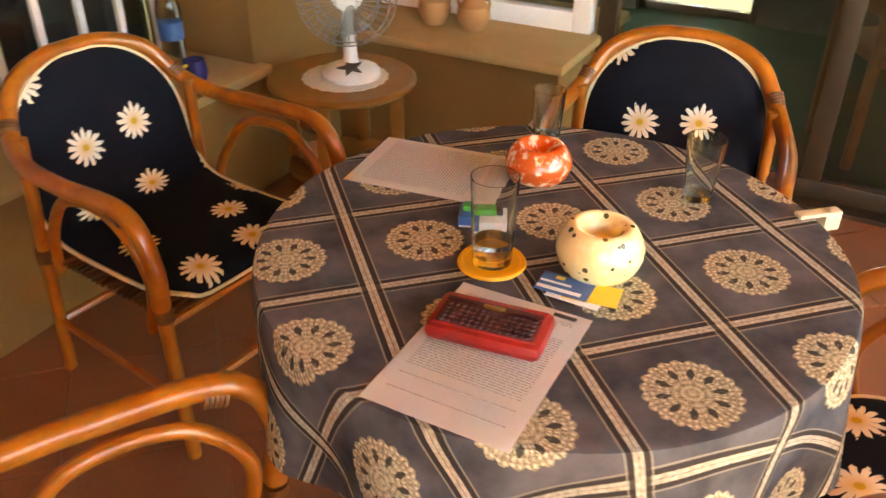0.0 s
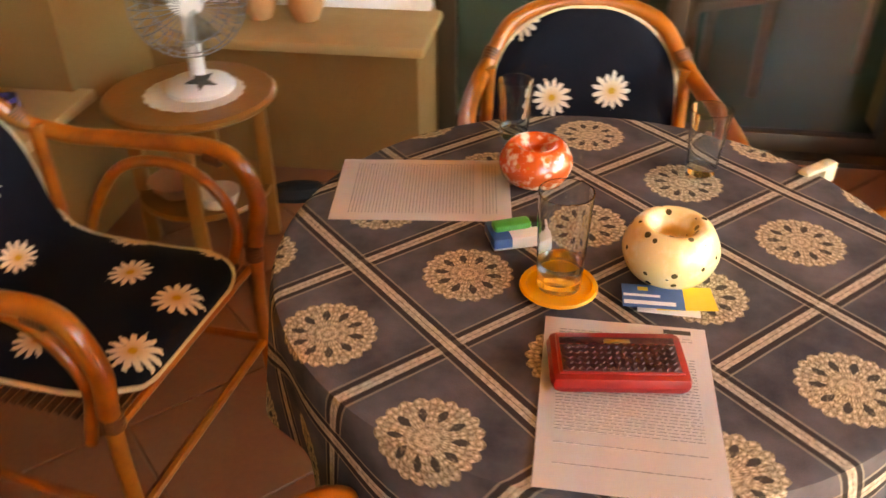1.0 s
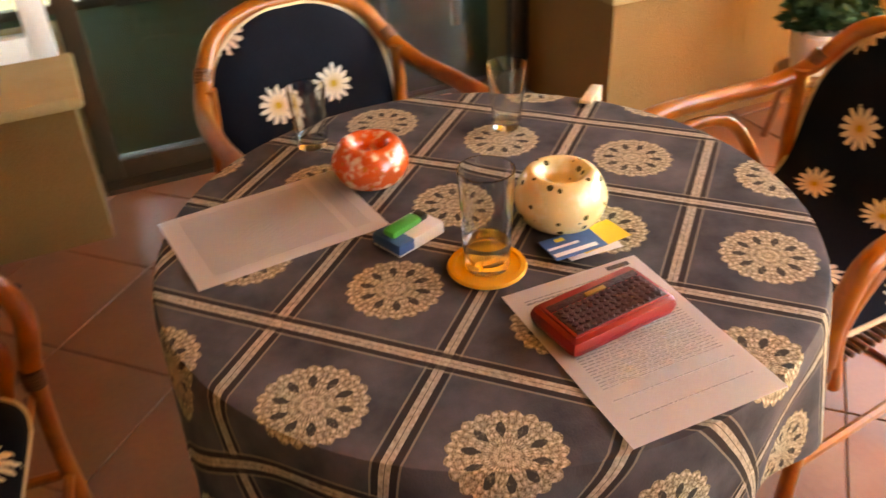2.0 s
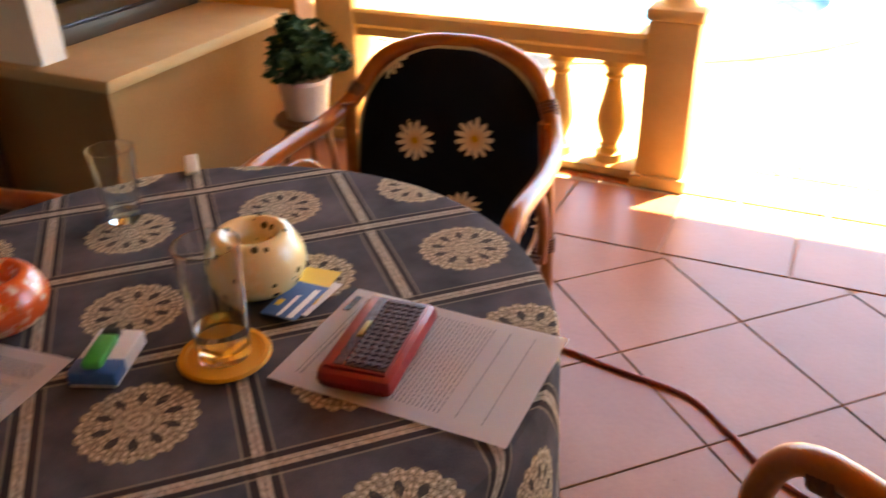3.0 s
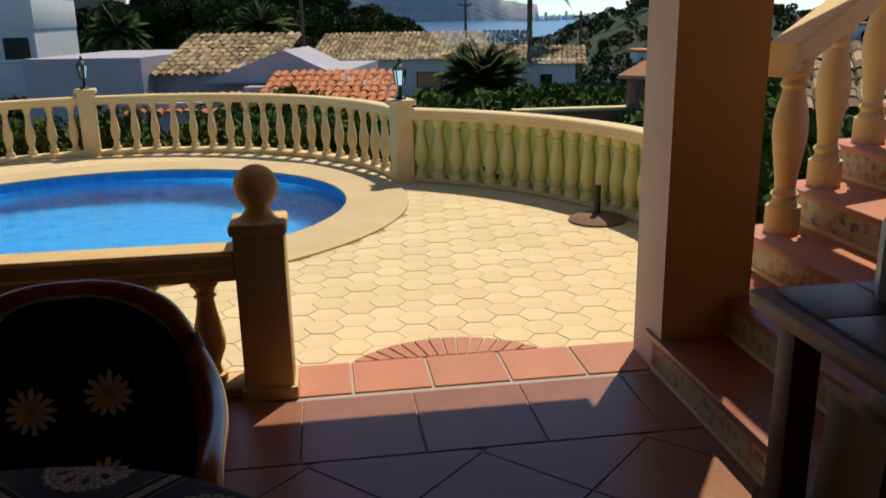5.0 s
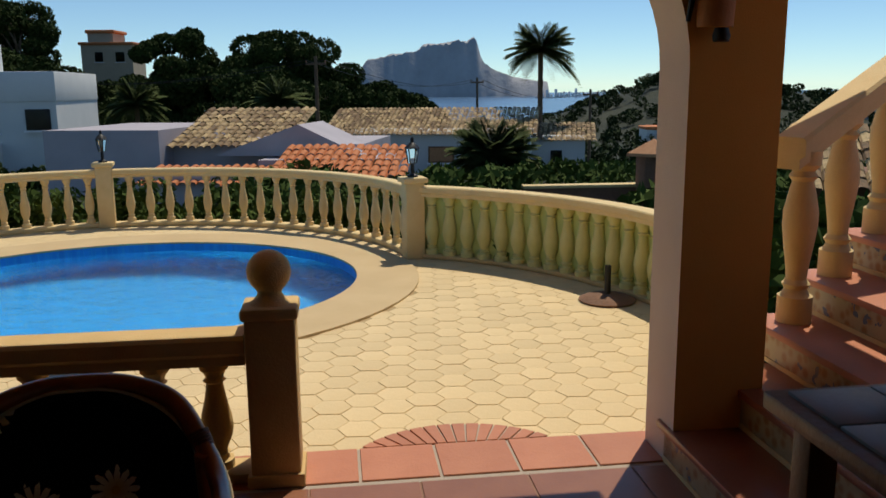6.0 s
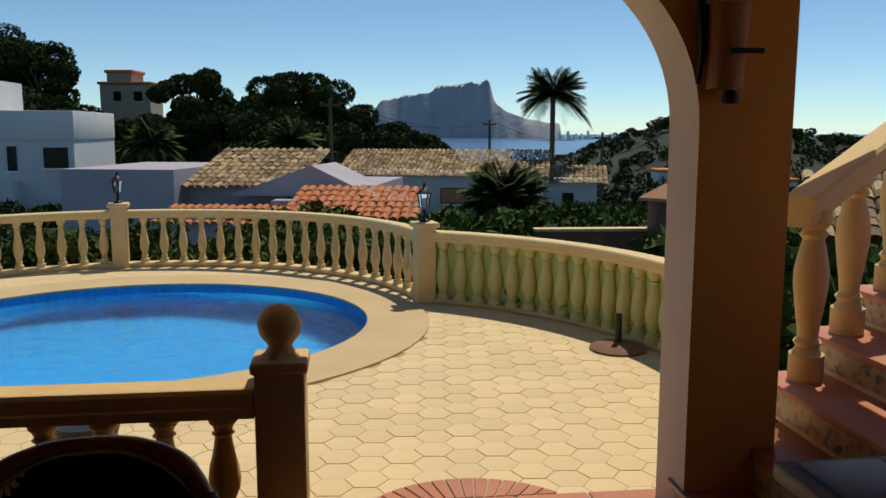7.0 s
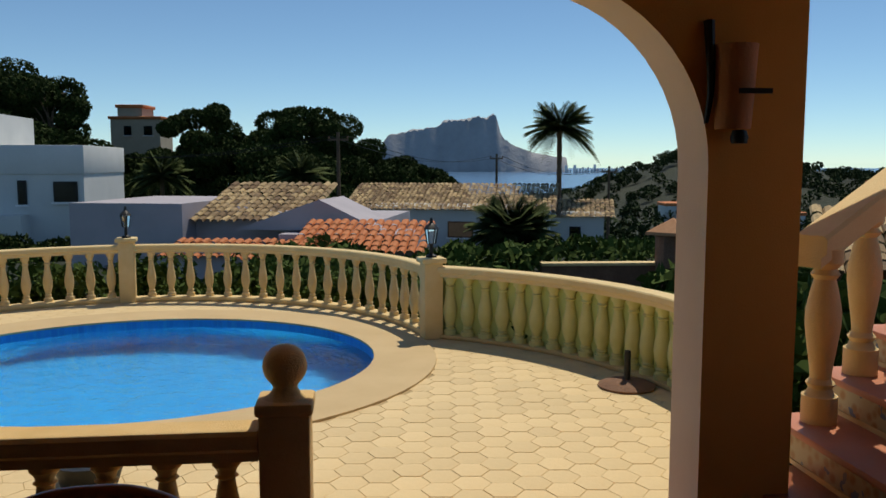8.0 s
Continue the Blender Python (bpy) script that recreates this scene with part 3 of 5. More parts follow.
        part("wall", B(-w / 2, w / 2, -3, 3, -2, 3.4), M_housewhite, h)
        part("roof", B(-w / 2 - .3, w / 2 + .3, -3.3, 3.3, 3.4, 4.1, 0.3), M_rooftile, h)
        window_part(h, -1.2, 1.0, 1.1, 1.1, -3.02)
    # gate pillar with a small roof and a garden wall
    h = thing("gate_pillar", None, None, "brick gate pillar with a small tiled roof", "pillar", at=pose(6.42, 21.3, -2.15, 0, 0, 5))
    part("shaft", B(-0.35, 0.35, -0.35, 0.35, 0, 1.75, 0.02), M_brownstone, h)
    part("roof", lathe([(0.75, 1.75), (0.72, 1.83), (0.0, 2.2)], 4), M_clay, h)
    t = thing("garden_wall", None, None, "low brown garden wall with a pale coping", "wall", at=pose(6.6, 21.6, -2.0, 0, 0, 3))
    part("wall", B(-3.6, -0.4, 0, 0.3, 0, 0.75), M_brownstone, t)
    part("coping", B(-3.6, -0.4, -0.05, 0.35, 0.75, 0.83, 0.01), M_castpale, t)
    # roof of a house below the stair
    h = thing("lower_house", None, None, "house roof of aged tiles below the stair", "house", at=pose(7.3, 14.5, -2.4, 0, 0, -20))
    part("wall", B(0.3, 4.7, 1.6, 4, 0, 2.0), M_brownstone, h)
    r = barrel_roof("roof", h, 5.2, 3.0, 1.2, M_roofold)
    r.matrix_basis = pose(-0.1, 0.3, 1.8)


# A greyer white than painted_white, for the house walls.
M_housewhite = surface("greyed_house_white", (0.56, 0.57, 0.56), (0.70, 0.70, 0.68), 0.6, 20, 0.85, 0.2)
M_lav = surface("lavender_wall", (0.38, 0.345, 0.37), (0.47, 0.43, 0.46), 1, 50, 0.85, 0.2)
M_stone = surface("stone_house", (0.42, 0.34, 0.24), (0.52, 0.43, 0.31), 0.8, 12, 0.9)
M_brownstone = surface("brown_masonry", (0.17, 0.085, 0.05), (0.26, 0.14, 0.08), 3, 14, 0.9, 0.5, 0.02)

build_ground()
build_rock()
build_houses()
rt = random.Random(11)
for x, y, hgt, sp in ((-38.5, 74, 10, 6), (-42, 66, 8.5, 5.5), (-50, 78, 9.5, 6.5), (-34.8, 70, 10.6, 4.4), (-31.6, 68, 9.8, 3.6), (-37, 58, 7, 5.5), (-31.5, 56, 6, 4.5), (-44, 60, 8, 6), (-55, 70, 12, 7),
                      (-18.6, 66, 10.6, 3.0), (-17.2, 63, 8.0, 3.2), (-20.0, 62, 6.0, 2.8), (-12.4, 66, 11.2, 3.2), (-9.8, 68, 11.6, 3.4), (-14.6, 72, 9.0, 3.2), (-7.2, 69, 10.2, 3.0), (-5.0, 72, 9.0, 2.8),
                      (-2.8, 74, 8.0, 2.8), (-0.6, 78, 7.4, 2.8), (-12.0, 60, 7.0, 3.6), (-8.0, 62, 7.0, 3.6), (-4.5, 64, 6.4, 3.2), (-1.0, 70, 6.2, 3.0)):
    tree(x, y, hgt, sp, int(x * 7 + y) % 997)
for x, y, top in ((-25.3, 72, 2.2), (-28.6, 76, 2.6), (-22.6, 62, 0.8), (-26.5, 64, 0.4)):
    tree(x, y, (top - land(x, y)) / 0.95, 3.2, int(x * 11 + y) % 997, 800, "low green pine tree under the hill house")
palm(7.05, 47.5, 8.6, 2.35, -5.2, 3, 84, "tall slender date palm against the sky")
palm(3.2, 33.5, 4.0, 2.35, -5.4, 5, 150, "full round palm before the white house")
palm(-16.6, 50, 2.6, 2.2, -2.0, 8, 60, "spiky palm under the pines")
palm(-8.6, 52, 2.6, 2.4, -2.0, 9, 60, "spiky palm under the pines")
palm(4.5, 60, 3.4, 2.2, -8, 12, 34, "small palm behind the roof")
palm(0.8, 60, 3.2, 2.0, -8, 13, 34, "small palm behind the roof")
# utility poles and their wires
def utility_pole(x, y, top):
    z0 = land(x, y) - 0.3
    o = thing("utility_pole", None, None, "slim grey utility pole standing among the trees", "pole", "utility poles", at=pose(x, y, z0))
    part("shaft", lathe([(0.13, 0), (0.09, top - z0), (0, top - z0)], 10), M_bark, o)
    part("crossarm", B(-0.55, 0.55, -0.05, 0.05, top - z0 - 0.45, top - z0 - 0.33, 0.01), M_bark, o)
    for k in (-0.5, 0.0, 0.5):
        part("insulator", lathe([(0.03, 0), (0.05, 0.05), (0.03, 0.12), (0, 0.12)], 8), M_brownstone, o).matrix_basis = pose(k, 0, top - z0 - 0.33)
    return Vector((x, y, top - 0.2))


poles = [utility_pole(*q) for q in ((-24.0, 44, 2.6), (-5.3, 45, 3.1), (4.9, 70, 2.2), (12.4, 60, 1.2))]
for a, b in zip(poles, poles[1:]):
    for k in (-0.5, 0.5):
        line = [a.lerp(b, i / 14) + Vector((k, 0, -0.9 * math.sin(math.pi * i / 14))) for i in range(15)]
        thing("overhead_wire", tube(line, 0.016, None, 5), M_iron, "thin dark overhead wire between the utility poles", "wire", "overhead wires")

# woods on the slopes, uncountable
rs = np.random.RandomState(5)
pts = []
while len(pts) < 1500:
    x, y = rs.uniform(-40, 330), rs.uniform(110, 420)
    if x > 0.035 * y + 4 and y > 110:
        pts.append((x, y, land(x, y) + rs.uniform(0.3, 1.6), rs.uniform(1.3, 2.6)))
cards("far_woods", crown_points(pts, 130, 3), 0.5, M_farpine, seed=2, label="dense dark woods on the far slope", category="woods", kind="stuff")
pts = []
for k in range(420):
    x, y = rs.uniform(3.0, 24), rs.uniform(17, 60)
    if y < 23 and x < 7.5:
        continue
    pts.append((x, y, min(land(x, y) + rs.uniform(0.2, 1.7) * (0.5 + y / 50), 0.9 - 0.085 * y - rs.uniform(0, 1.4)), rs.uniform(0.4, 0.9)))
for k in range(60):
    x = rs.uniform(-4.5, 2.6)
    pts.append((x, rs.uniform(20, 23), -1.9 + rs.uniform(0, 0.9), rs.uniform(0.4, 0.7)))
for k in range(110):
    pts.append((rs.uniform(4.2, 11), rs.uniform(9, 14), rs.uniform(-1.9, -0.5), rs.uniform(0.35, 0.7)))
cards("garden_shrubs", crown_points(pts, 130, 4), 0.17, M_shrub, seed=3, label="mixed green garden shrubs below the terrace", category="shrubs", kind="stuff")
pts = []
for k in range(480):
    a = radians(rs.uniform(10, 215))
    r = 3.5 + rs.uniform(0.62, 1.9)
    pts.append((-3.1 + r * math.cos(a), 7.6 + r * math.sin(a), TZ - 0.75 + rs.uniform(-0.4, 1.08), rs.uniform(0.25, 0.5)))
cards("hedge", crown_points(pts, 150, 6), 0.075, M_shrub, seed=5, label="leafy hedge growing behind the balustrade", category="hedge", kind="stuff")
hd = thing("clipped_hedge", None, None, "dark clipped hedge before the modern house", "hedge", at=pose(-17, 30.5, -2.6))
cards("foliage", crown_points([(rs.uniform(-7, 5.8), rs.uniform(-.5, .5), rs.uniform(0.2, 1.1), 0.5) for k in range(120)], 120, 8), 0.12, M_pine, hd, 6)


# ---- pool terrace ----
PC, PA, PB = (-2.62, 7.52), 2.32, 2.12
RC, RR = (-3.1, 7.6), 3.5


def ellipse(a, b, n=72):
    return [(PC[0] + a * math.cos(2 * math.pi * k / n), PC[1] + b * math.sin(2 * math.pi * k / n)) for k in range(n)]


def ring(bm, inner, outer, z0, z1):
    n = len(inner)
    r = [[bm.verts.new((x, y, z)) for x, y in o] for o, z in ((inner, z1), (outer, z1), (outer, z0), (inner, z0))]
    for k in range(n):
        j = (k + 1) % n
        for a, b in ((0, 1), (1, 2), (2, 3), (3, 0)):
            bm.faces.new((r[a][k], r[a][j], r[b][j], r[b][k]))
    return bm


def right_wall(t):
    """The line of the green-backed balustrade: t from 0 at the lamp post to 1."""
    a = radians(67 - 88 * t)
    return (-1.15 + 3.6 * math.cos(a) * 1.02 + 0.0, 5.45 + 3.45 * math.sin(a))


def inside_terrace(x, y):
    if hypot_in(x, y):
        return True
    return y > 2.5 and ((x + 1.15) / 3.67) ** 2 + ((y - 5.45) / 3.45) ** 2 < 1 or (y > 2.5 and y < 5.5 and -6 < x < 2.5)


def hypot_in(x, y):
    return math.hypot(x - RC[0], y - RC[1]) < RR


def build_terrace():
    out = [(RC[0] + 3.75 * math.cos(radians(a)), RC[1] + 3.75 * math.sin(radians(a))) for a in range(14, 216, 6)]
    out += [(-6.4, 2.3), (4.2, 2.3), (4.2, 3.4)] + [right_wall(t / 12) for t in range(12, -1, -1)]
    cut = bmesh.new()
    slab(cut, out, TZ - 1.6, TZ - 0.004)
    ter = thing("pavement", cut, M_hexg, "pool terrace paved with cream hexagonal slabs", "pavement", kind="structure")
    # hole for the pool
    tool = slab(bmesh.new(), ellipse(PA + 0.02, PB + 0.02), TZ - 1.2, TZ + 0.5)
    tool_ob = new("cutter", mesh_of(tool, "cutter", M_hexg))
    mod = ter.modifiers.new("hole", "BOOLEAN")
    mod.object, mod.operation, mod.solver = tool_ob, "DIFFERENCE", "EXACT"
    bpy.context.view_layer.update()
    me = bpy.data.meshes.new_from_object(ter.evaluated_get(bpy.context.evaluated_depsgraph_get()))
    ter.modifiers.clear()
    ter.data = me
    bpy.data.objects.remove(tool_ob)
    pool = thing("swimming_pool", None, None, "round blue swimming pool with a broad pale coping", "pool")
    part("coping", ring(bmesh.new(), ellipse(PA, PB), ellipse(PA + 0.62, PB + 0.62), TZ - 0.03, TZ + 0.018), M_cope, pool, "broad pale stone coping")
    part("tile_band", ring(bmesh.new(), ellipse(PA - 0.004, PB - 0.004), ellipse(PA + 0.015, PB + 0.015), TZ - 1.15, TZ - 0.002), M_pooltile, pool, "small blue mosaic tiles")
    part("basin", slab(bmesh.new(), ellipse(PA + 0.018, PB + 0.018), TZ - 1.19, TZ - 1.05), M_pooltile, pool, "blue tiled pool floor")
    w = part("water", slab(bmesh.new(), ellipse(PA - 0.006, PB - 0.006), TZ - 1.1, TZ - 0.09), M_pool, pool, "clear rippled blue water")
    w.visible_shadow = False
    return ter


terrace = build_terrace()

BALUSTER = [(0.058, 0.0), (0.058, 0.05), (0.045, 0.055), (0.036, 0.075), (0.046, 0.09), (0.034, 0.105), (0.040, 0.13), (0.056, 0.19), (0.062, 0.25), (0.056, 0.32), (0.042, 0.40), (0.034, 0.47), (0.031, 0.50), (0.044, 0.515), (0.033, 0.53), (0.040, 0.56), (0.055, 0.585), (0.055, 0.62)]


def baluster_mesh(height, mat, fat=1.0, segments=12):
    k = height / 0.62
    return mesh_of(lathe([(0.0, 0.0)] + [(r * fat, z * k) for r, z in BALUSTER] + [(0.0, height)], segments), "baluster", mat)


def sweep(name, line, w, z0, z1, mat, parent, lip=0.02):
    """A rail with a moulded section along a line of (x, y)."""
    bm, rows = bmesh.new(), []
    n = len(line)
    for i, (x, y) in enumerate(line):
        ax, ay = line[max(i - 1, 0)]
        bx, by = line[min(i + 1, n - 1)]
        d = Vector((bx - ax, by - ay)).normalized()
        s = Vector((-d.y, d.x))
        h = z1 - z0
        sec = [(-w / 2 + lip, z0), (-w / 2 + lip, z0 + h * 0.3), (-w / 2, z0 + h * 0.45), (-w / 2, z1 - h * 0.12), (-w / 2 + 0.012, z1), (w / 2 - 0.012, z1), (w / 2, z1 - h * 0.12), (w / 2, z0 + h * 0.45), (w / 2 - lip, z0 + h * 0.3), (w / 2 - lip, z0)]
        rows.append([bm.verts.new((x + s.x * o, y + s.y * o, z)) for o, z in sec])
    for a, b in zip(rows, rows[1:]):
        for k in range(len(a)):
            j = (k + 1) % len(a)
            bm.faces.new((a[k], a[j], b[j], b[k]))
    bm.faces.new(rows[0][::-1]), bm.faces.new(rows[-1])
    return part(name, bm, mat, parent)


def lantern(x, y, z):
    o = thing("lantern", None, None, "small black iron lantern on the balustrade post", "lantern", "lanterns on the balustrade", at=pose(x, y, z))
    part("base", lathe([(0, 0), (0.06, 0), (0.06, 0.02), (0.022, 0.04), (0.02, 0.14), (0.05, 0.15), (0, 0.15)], 10), M_iron, o)
    part("glass", lathe([(0.045, 0.152), (0.07, 0.31), (0, 0.31)], 6), M_pane, o)
    part("cap", lathe([(0.088, 0.31), (0.05, 0.36), (0.02, 0.38), (0.018, 0.42), (0, 0.44)], 6), M_iron, o)
    bm = bmesh.new()
    for k in range(6):
        a = k * math.pi / 3
        tube([Vector((0.047 * math.cos(a), 0.047 * math.sin(a), 0.15)), Vector((0.073 * math.cos(a), 0.073 * math.sin(a), 0.315))], 0.006, bm, 5)
    part("frame", bm, M_iron, o)


def build_far_balustrade():
    bal = thing("balustrade", None, None, "curved cast-stone balustrade round the pool", "balustrade")
    arc = lambda a, r=RR: (RC[0] + r * math.cos(radians(a)), RC[1] + r * math.sin(radians(a)))
    sweep("bottom_rail", [arc(a) for a in range(17, 214, 3)], 0.17, TZ - 0.01, TZ + 0.07, M_castpale, bal)
    sweep("top_rail", [arc(a) for a in range(17, 214, 3)], 0.17, TZ + 0.69, TZ + 0.80, M_castpale, bal)
    me = baluster_mesh(0.62, M_castpale)
    for i in range(45):
        a = 21.5 + i * 4.35
        if min(abs(a - 105), abs(a - 190)) > 2.6:
            x, y = arc(a)
            shared("baluster", me, bal, pose(x, y, TZ + 0.07))
    for a, cap in ((16.5, True), (105, True), (190, True)):
        x, y = arc(a)
        p = thing("balustrade_post", None, None, "square cast-stone post in the pool balustrade", "post", "balustrade posts", at=pose(x, y, TZ, 0, 0, a))
        part("shaft", B(-0.105, 0.105, -0.105, 0.105, 0, 0.84, 0.012), M_castpale, p)
        part("cap", B(-0.14, 0.14, -0.14, 0.14, 0.84, 0.90, 0.015), M_castpale, p)
        lantern(x, y, TZ + 0.90)
    gb = thing("backed_balustrade", None, None, "curved balustrade with a green-painted backing wall", "balustrade")
    line = [right_wall(t / 40) for t in range(41)]
    outer = [(x + 0.10 * (x + 1.15) / 3.6, y + 0.10 * (y - 5.45) / 3.5) for x, y in line]
    sweep("bottom_rail", line, 0.16, TZ - 0.01, TZ + 0.05, M_cast, gb)
    sweep("top_rail", line, 0.20, TZ + 0.69, TZ + 0.80, M_castpale, gb)
    bm = bmesh.new()
    n = len(line)
    inn = [(x + 0.03 * (x + 1.15) / 3.6, y + 0.03 * (y - 5.45) / 3.5) for x, y in line]
    lo, hi, lo2, hi2 = [[bm.verts.new((x, y, z)) for x, y in ln] for ln, z in ((inn, TZ + 0.04), (inn, TZ + 0.70), (outer, TZ + 0.04), (outer, TZ + 0.70))]
    for k in range(n - 1):
        bm.faces.new((lo[k], lo[k + 1], hi[k + 1], hi[k]))
        bm.faces.new((lo2[k], hi2[k], hi2[k + 1], lo2[k + 1]))
    part("backing", bm, M_green, gb, "green-painted backing wall")
    me = baluster_mesh(0.65, M_castgreen, 1.3)
    for i in range(26):
        x, y = right_wall((i + 0.9) / 26)
        shared("baluster", me, gb, pose(x, y, TZ + 0.045))


build_far_balustrade()

umb = thing("parasol_stand", None, None, "round dark parasol foot with a short empty tube", "parasol stand", at=pose(1.98, 6.55, TZ))
part("foot", lathe([(0, 0), (0.24, 0), (0.25, 0.02), (0.20, 0.045), (0.06, 0.07), (0, 0.07)], 24), M_brownstone, umb)
part("tube", lathe([(0.028, 0.06), (0.028, 0.32), (0.022, 0.32), (0.022, 0.1)], 12), M_iron, umb)
fp = thing("terrace_pot", None, None, "dark round planter on the terrace", "planter", at=pose(-1.75, 4.35, TZ))
part("pot", lathe([(0, 0), (0.16, 0), (0.21, 0.16), (0.19, 0.16), (0, 0.12)], 20), M_iron, fp)

# ---- porch ----
def hbox(name, u0, u1, v0, v1, z0, z1, mat, label="", category="wall", bevel=0.0, kind="structure"):
    return thing(name, B(u0, u1, v0, v1, z0, z1, bevel), mat, label, category, kind=kind, at=HOUSE.copy())


floor = hbox("floor", -2.15, 2.9, -1.75, 2.55, -0.5, -0.0035, M_groutd, "porch floor of glossy terracotta tiles laid diagonally", "floor")
# Unseen ceiling, coloured dark so that less light bounces inside.
hbox("ceiling_1", -2.4, 2.75, -1.75, 2.2, 2.42, 2.56, M_wallin_dim, "unseen porch ceiling, dark ochre to cut bounced light", "ceiling")
# Added out of view: shades the stair and bounces light onto the pillar.
hbox("ceiling_3", 2.2, 2.75, 2.2, 3.05, 2.42, 2.56, M_stucco, "unseen slab added over the stair to shade its treads", "ceiling")
# Unseen eaves set the floor's shadow line; the gap beside them makes sun patches.
hbox("ceiling_2", -2.4, 1.87, 2.2, 3.05, 2.42, 2.56, M_stucco, "unseen eaves sized to set the shadow line on the floor", "ceiling")
# Wall out of view, added to keep daylight off the stair side.
hbox("wall_east", 2.75, 2.95, -1.75, 0.98, 0, 2.42, M_stucco, "unseen ochre stucco wall added to block light from the east")


def arch_wall():
    """The front wall with its wide opening: straight jambs, rounded corners, level head."""
    u0, u1, top, r, zs = -1.41, 1.53, 2.11, 0.64, 1.47
    curve = [(u0, 0.0), (u0, zs)]
    curve += [(u0 + r - r * math.cos(a), zs + r * math.sin(a)) for a in [math.pi / 2 * k / 14 for k in range(1, 15)]]
    curve += [(u1 - r + r * math.sin(a), zs + r * math.cos(a)) for a in [math.pi / 2 * k / 14 for k in range(0, 15)]]
    curve += [(u1, 0.0)]
    U0, U1, T, v0, v1 = -2.4, 1.87, 2.42, 2.20, 2.47
    bm = bmesh.new()
    ring_pts = curve
    n = len(ring_pts)
    outer = [(U0, 0.0), (U0, zs)] + [(U0 if k == 0 else u, T) for k, (u, z) in enumerate(ring_pts[2:-2])] + [(U1, zs), (U1, 0.0)]
    outer[-3] = (U1, T)
    for v in (v0, v1):
        a = [bm.verts.new((u, v, z)) for u, z in ring_pts]
        b = [bm.verts.new((u, v, z)) for u, z in outer]
        for k in range(n - 1):
            bm.faces.new((a[k], a[k + 1], b[k + 1], b[k]))
        if v == v0:
            a0, b0 = a, b
    for k in range(n - 1):
        f = bm.faces.new((a0[k], a[k], a[k + 1], a0[k + 1]))
        f.material_index = 1
        bm.faces.new((b0[k], b0[k + 1], b[k + 1], b[k]))
    ob = thing("wall_north", bm, M_stucco, "ochre stucco arcade wall with its arch reveal coloured pale as if lit", "wall", kind="structure", at=HOUSE.copy())
    # The reveal's lit look comes from this paler second material.
    ob.data.materials.append(M_jamb_lit)


arch_wall()
# wall lamp: a half roof tile held by iron brackets
lamp = thing("wall_lamp", None, None, "curved clay roof tile wall lamp on iron brackets", "wall lamp", at=HOUSE @ pose(1.60, 2.20, 1.58))
bm = bmesh.new()
rows = []
for z, r in ((0.02, 0.062), (0.30, 0.078)):
    rows.append([[bm.verts.new((rr * math.cos(math.pi + math.pi * k / 10), -0.02 + rr * math.sin(math.pi + math.pi * k / 10), z)) for k in range(11)] for rr in (r, r - 0.012)])
for k in range(10):
    for s in (0, 1):
        bm.faces.new((rows[0][s][k], rows[0][s][k + 1], rows[1][s][k + 1], rows[1][s][k]))
    bm.faces.new((rows[1][0][k], rows[1][0][k + 1], rows[1][1][k + 1], rows[1][1][k]))
part("shade", bm, M_clay, lamp, "half-round clay tile shade")
part("bracket", B(-0.012, 0.10, -0.10, -0.088, 0.135, 0.152), M_iron, lamp)
part("cap", lathe([(0, 0), (0.026, 0), (0.030, 0.02), (0.022, 0.045), (0, 0.045)], 14), M_iron, lamp).matrix_basis = pose(0.012, -0.052, -0.028)
ir = thing("iron_ornament", None, None, "long dark iron fitting hanging beside the wall lamp", "fitting", at=HOUSE @ pose(1.512, 2.19, 1.62))
part("bar", tube(spline([(0, 0, 0.34), (0.0, -0.02, 0.22), (0.004, -0.02, 0.1), (0, 0, 0.0)], 5), lambda s: 0.019 * (1 - 0.6 * s), None, 7), M_iron, ir)

def framed(name, u, v0, v1, z0, z1, fw, mat, mids=(), label="", category="window"):
    o = thing(name, None, None, label, category, kind="structure", at=HOUSE @ pose(u, 0, 0))
    for a, b, c, d in ((v0, v0 + fw, z0, z1), (v1 - fw, v1, z0, z1), (v0 + fw, v1 - fw, z0, z0 + fw), (v0 + fw, v1 - fw, z1 - fw, z1)):
        part("frame", B(-0.03, 0.03, a, b, c, d, 0.004), mat, o)
    cuts = [v0 + fw] + [m for m in mids] + [v1 - fw]
    for m in mids:
        part("mullion", B(-0.025, 0.025, m - fw / 2, m + fw / 2, z0 + fw, z1 - fw, 0.004), mat, o)
    for a, b in zip(cuts, cuts[1:]):
        p = part("pane", B(-0.004, 0.004, a + 0.001, b - 0.001, z0 + fw, z1 - fw), M_pane, o)
        p.visible_shadow = False
    return o


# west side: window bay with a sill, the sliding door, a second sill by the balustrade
# The low walls carry the shaded stucco colour.
hbox("wall_west_1", -2.4, -1.665, -1.75, -0.51, 0, 0.46, M_wallin_dim, "low ochre wall under the window")
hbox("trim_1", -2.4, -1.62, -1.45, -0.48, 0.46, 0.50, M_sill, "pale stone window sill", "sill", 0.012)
hbox("wall_west_2", -2.4, -1.46, 1.21, 2.13, 0, 0.53, M_wallin_dim, "low ochre wall under the window by the balustrade")
hbox("trim_2", -2.4, -1.41, 1.17, 2.16, 0.53, 0.575, M_sill, "pale stone window sill", "sill", 0.012)
hbox("wall_west_3", -2.4, -1.9, -0.51, 1.28, 2.0, 2.42, M_stucco, "lintel over the sliding door")
hbox("wall_west_4", -2.4, -2.0, -1.75, -0.51, 1.75, 2.42, M_stucco, "wall over the window")
hbox("wall_west_5", -2.4, -1.75, 1.28, 2.13, 1.75, 2.42, M_stucco, "wall over the window")
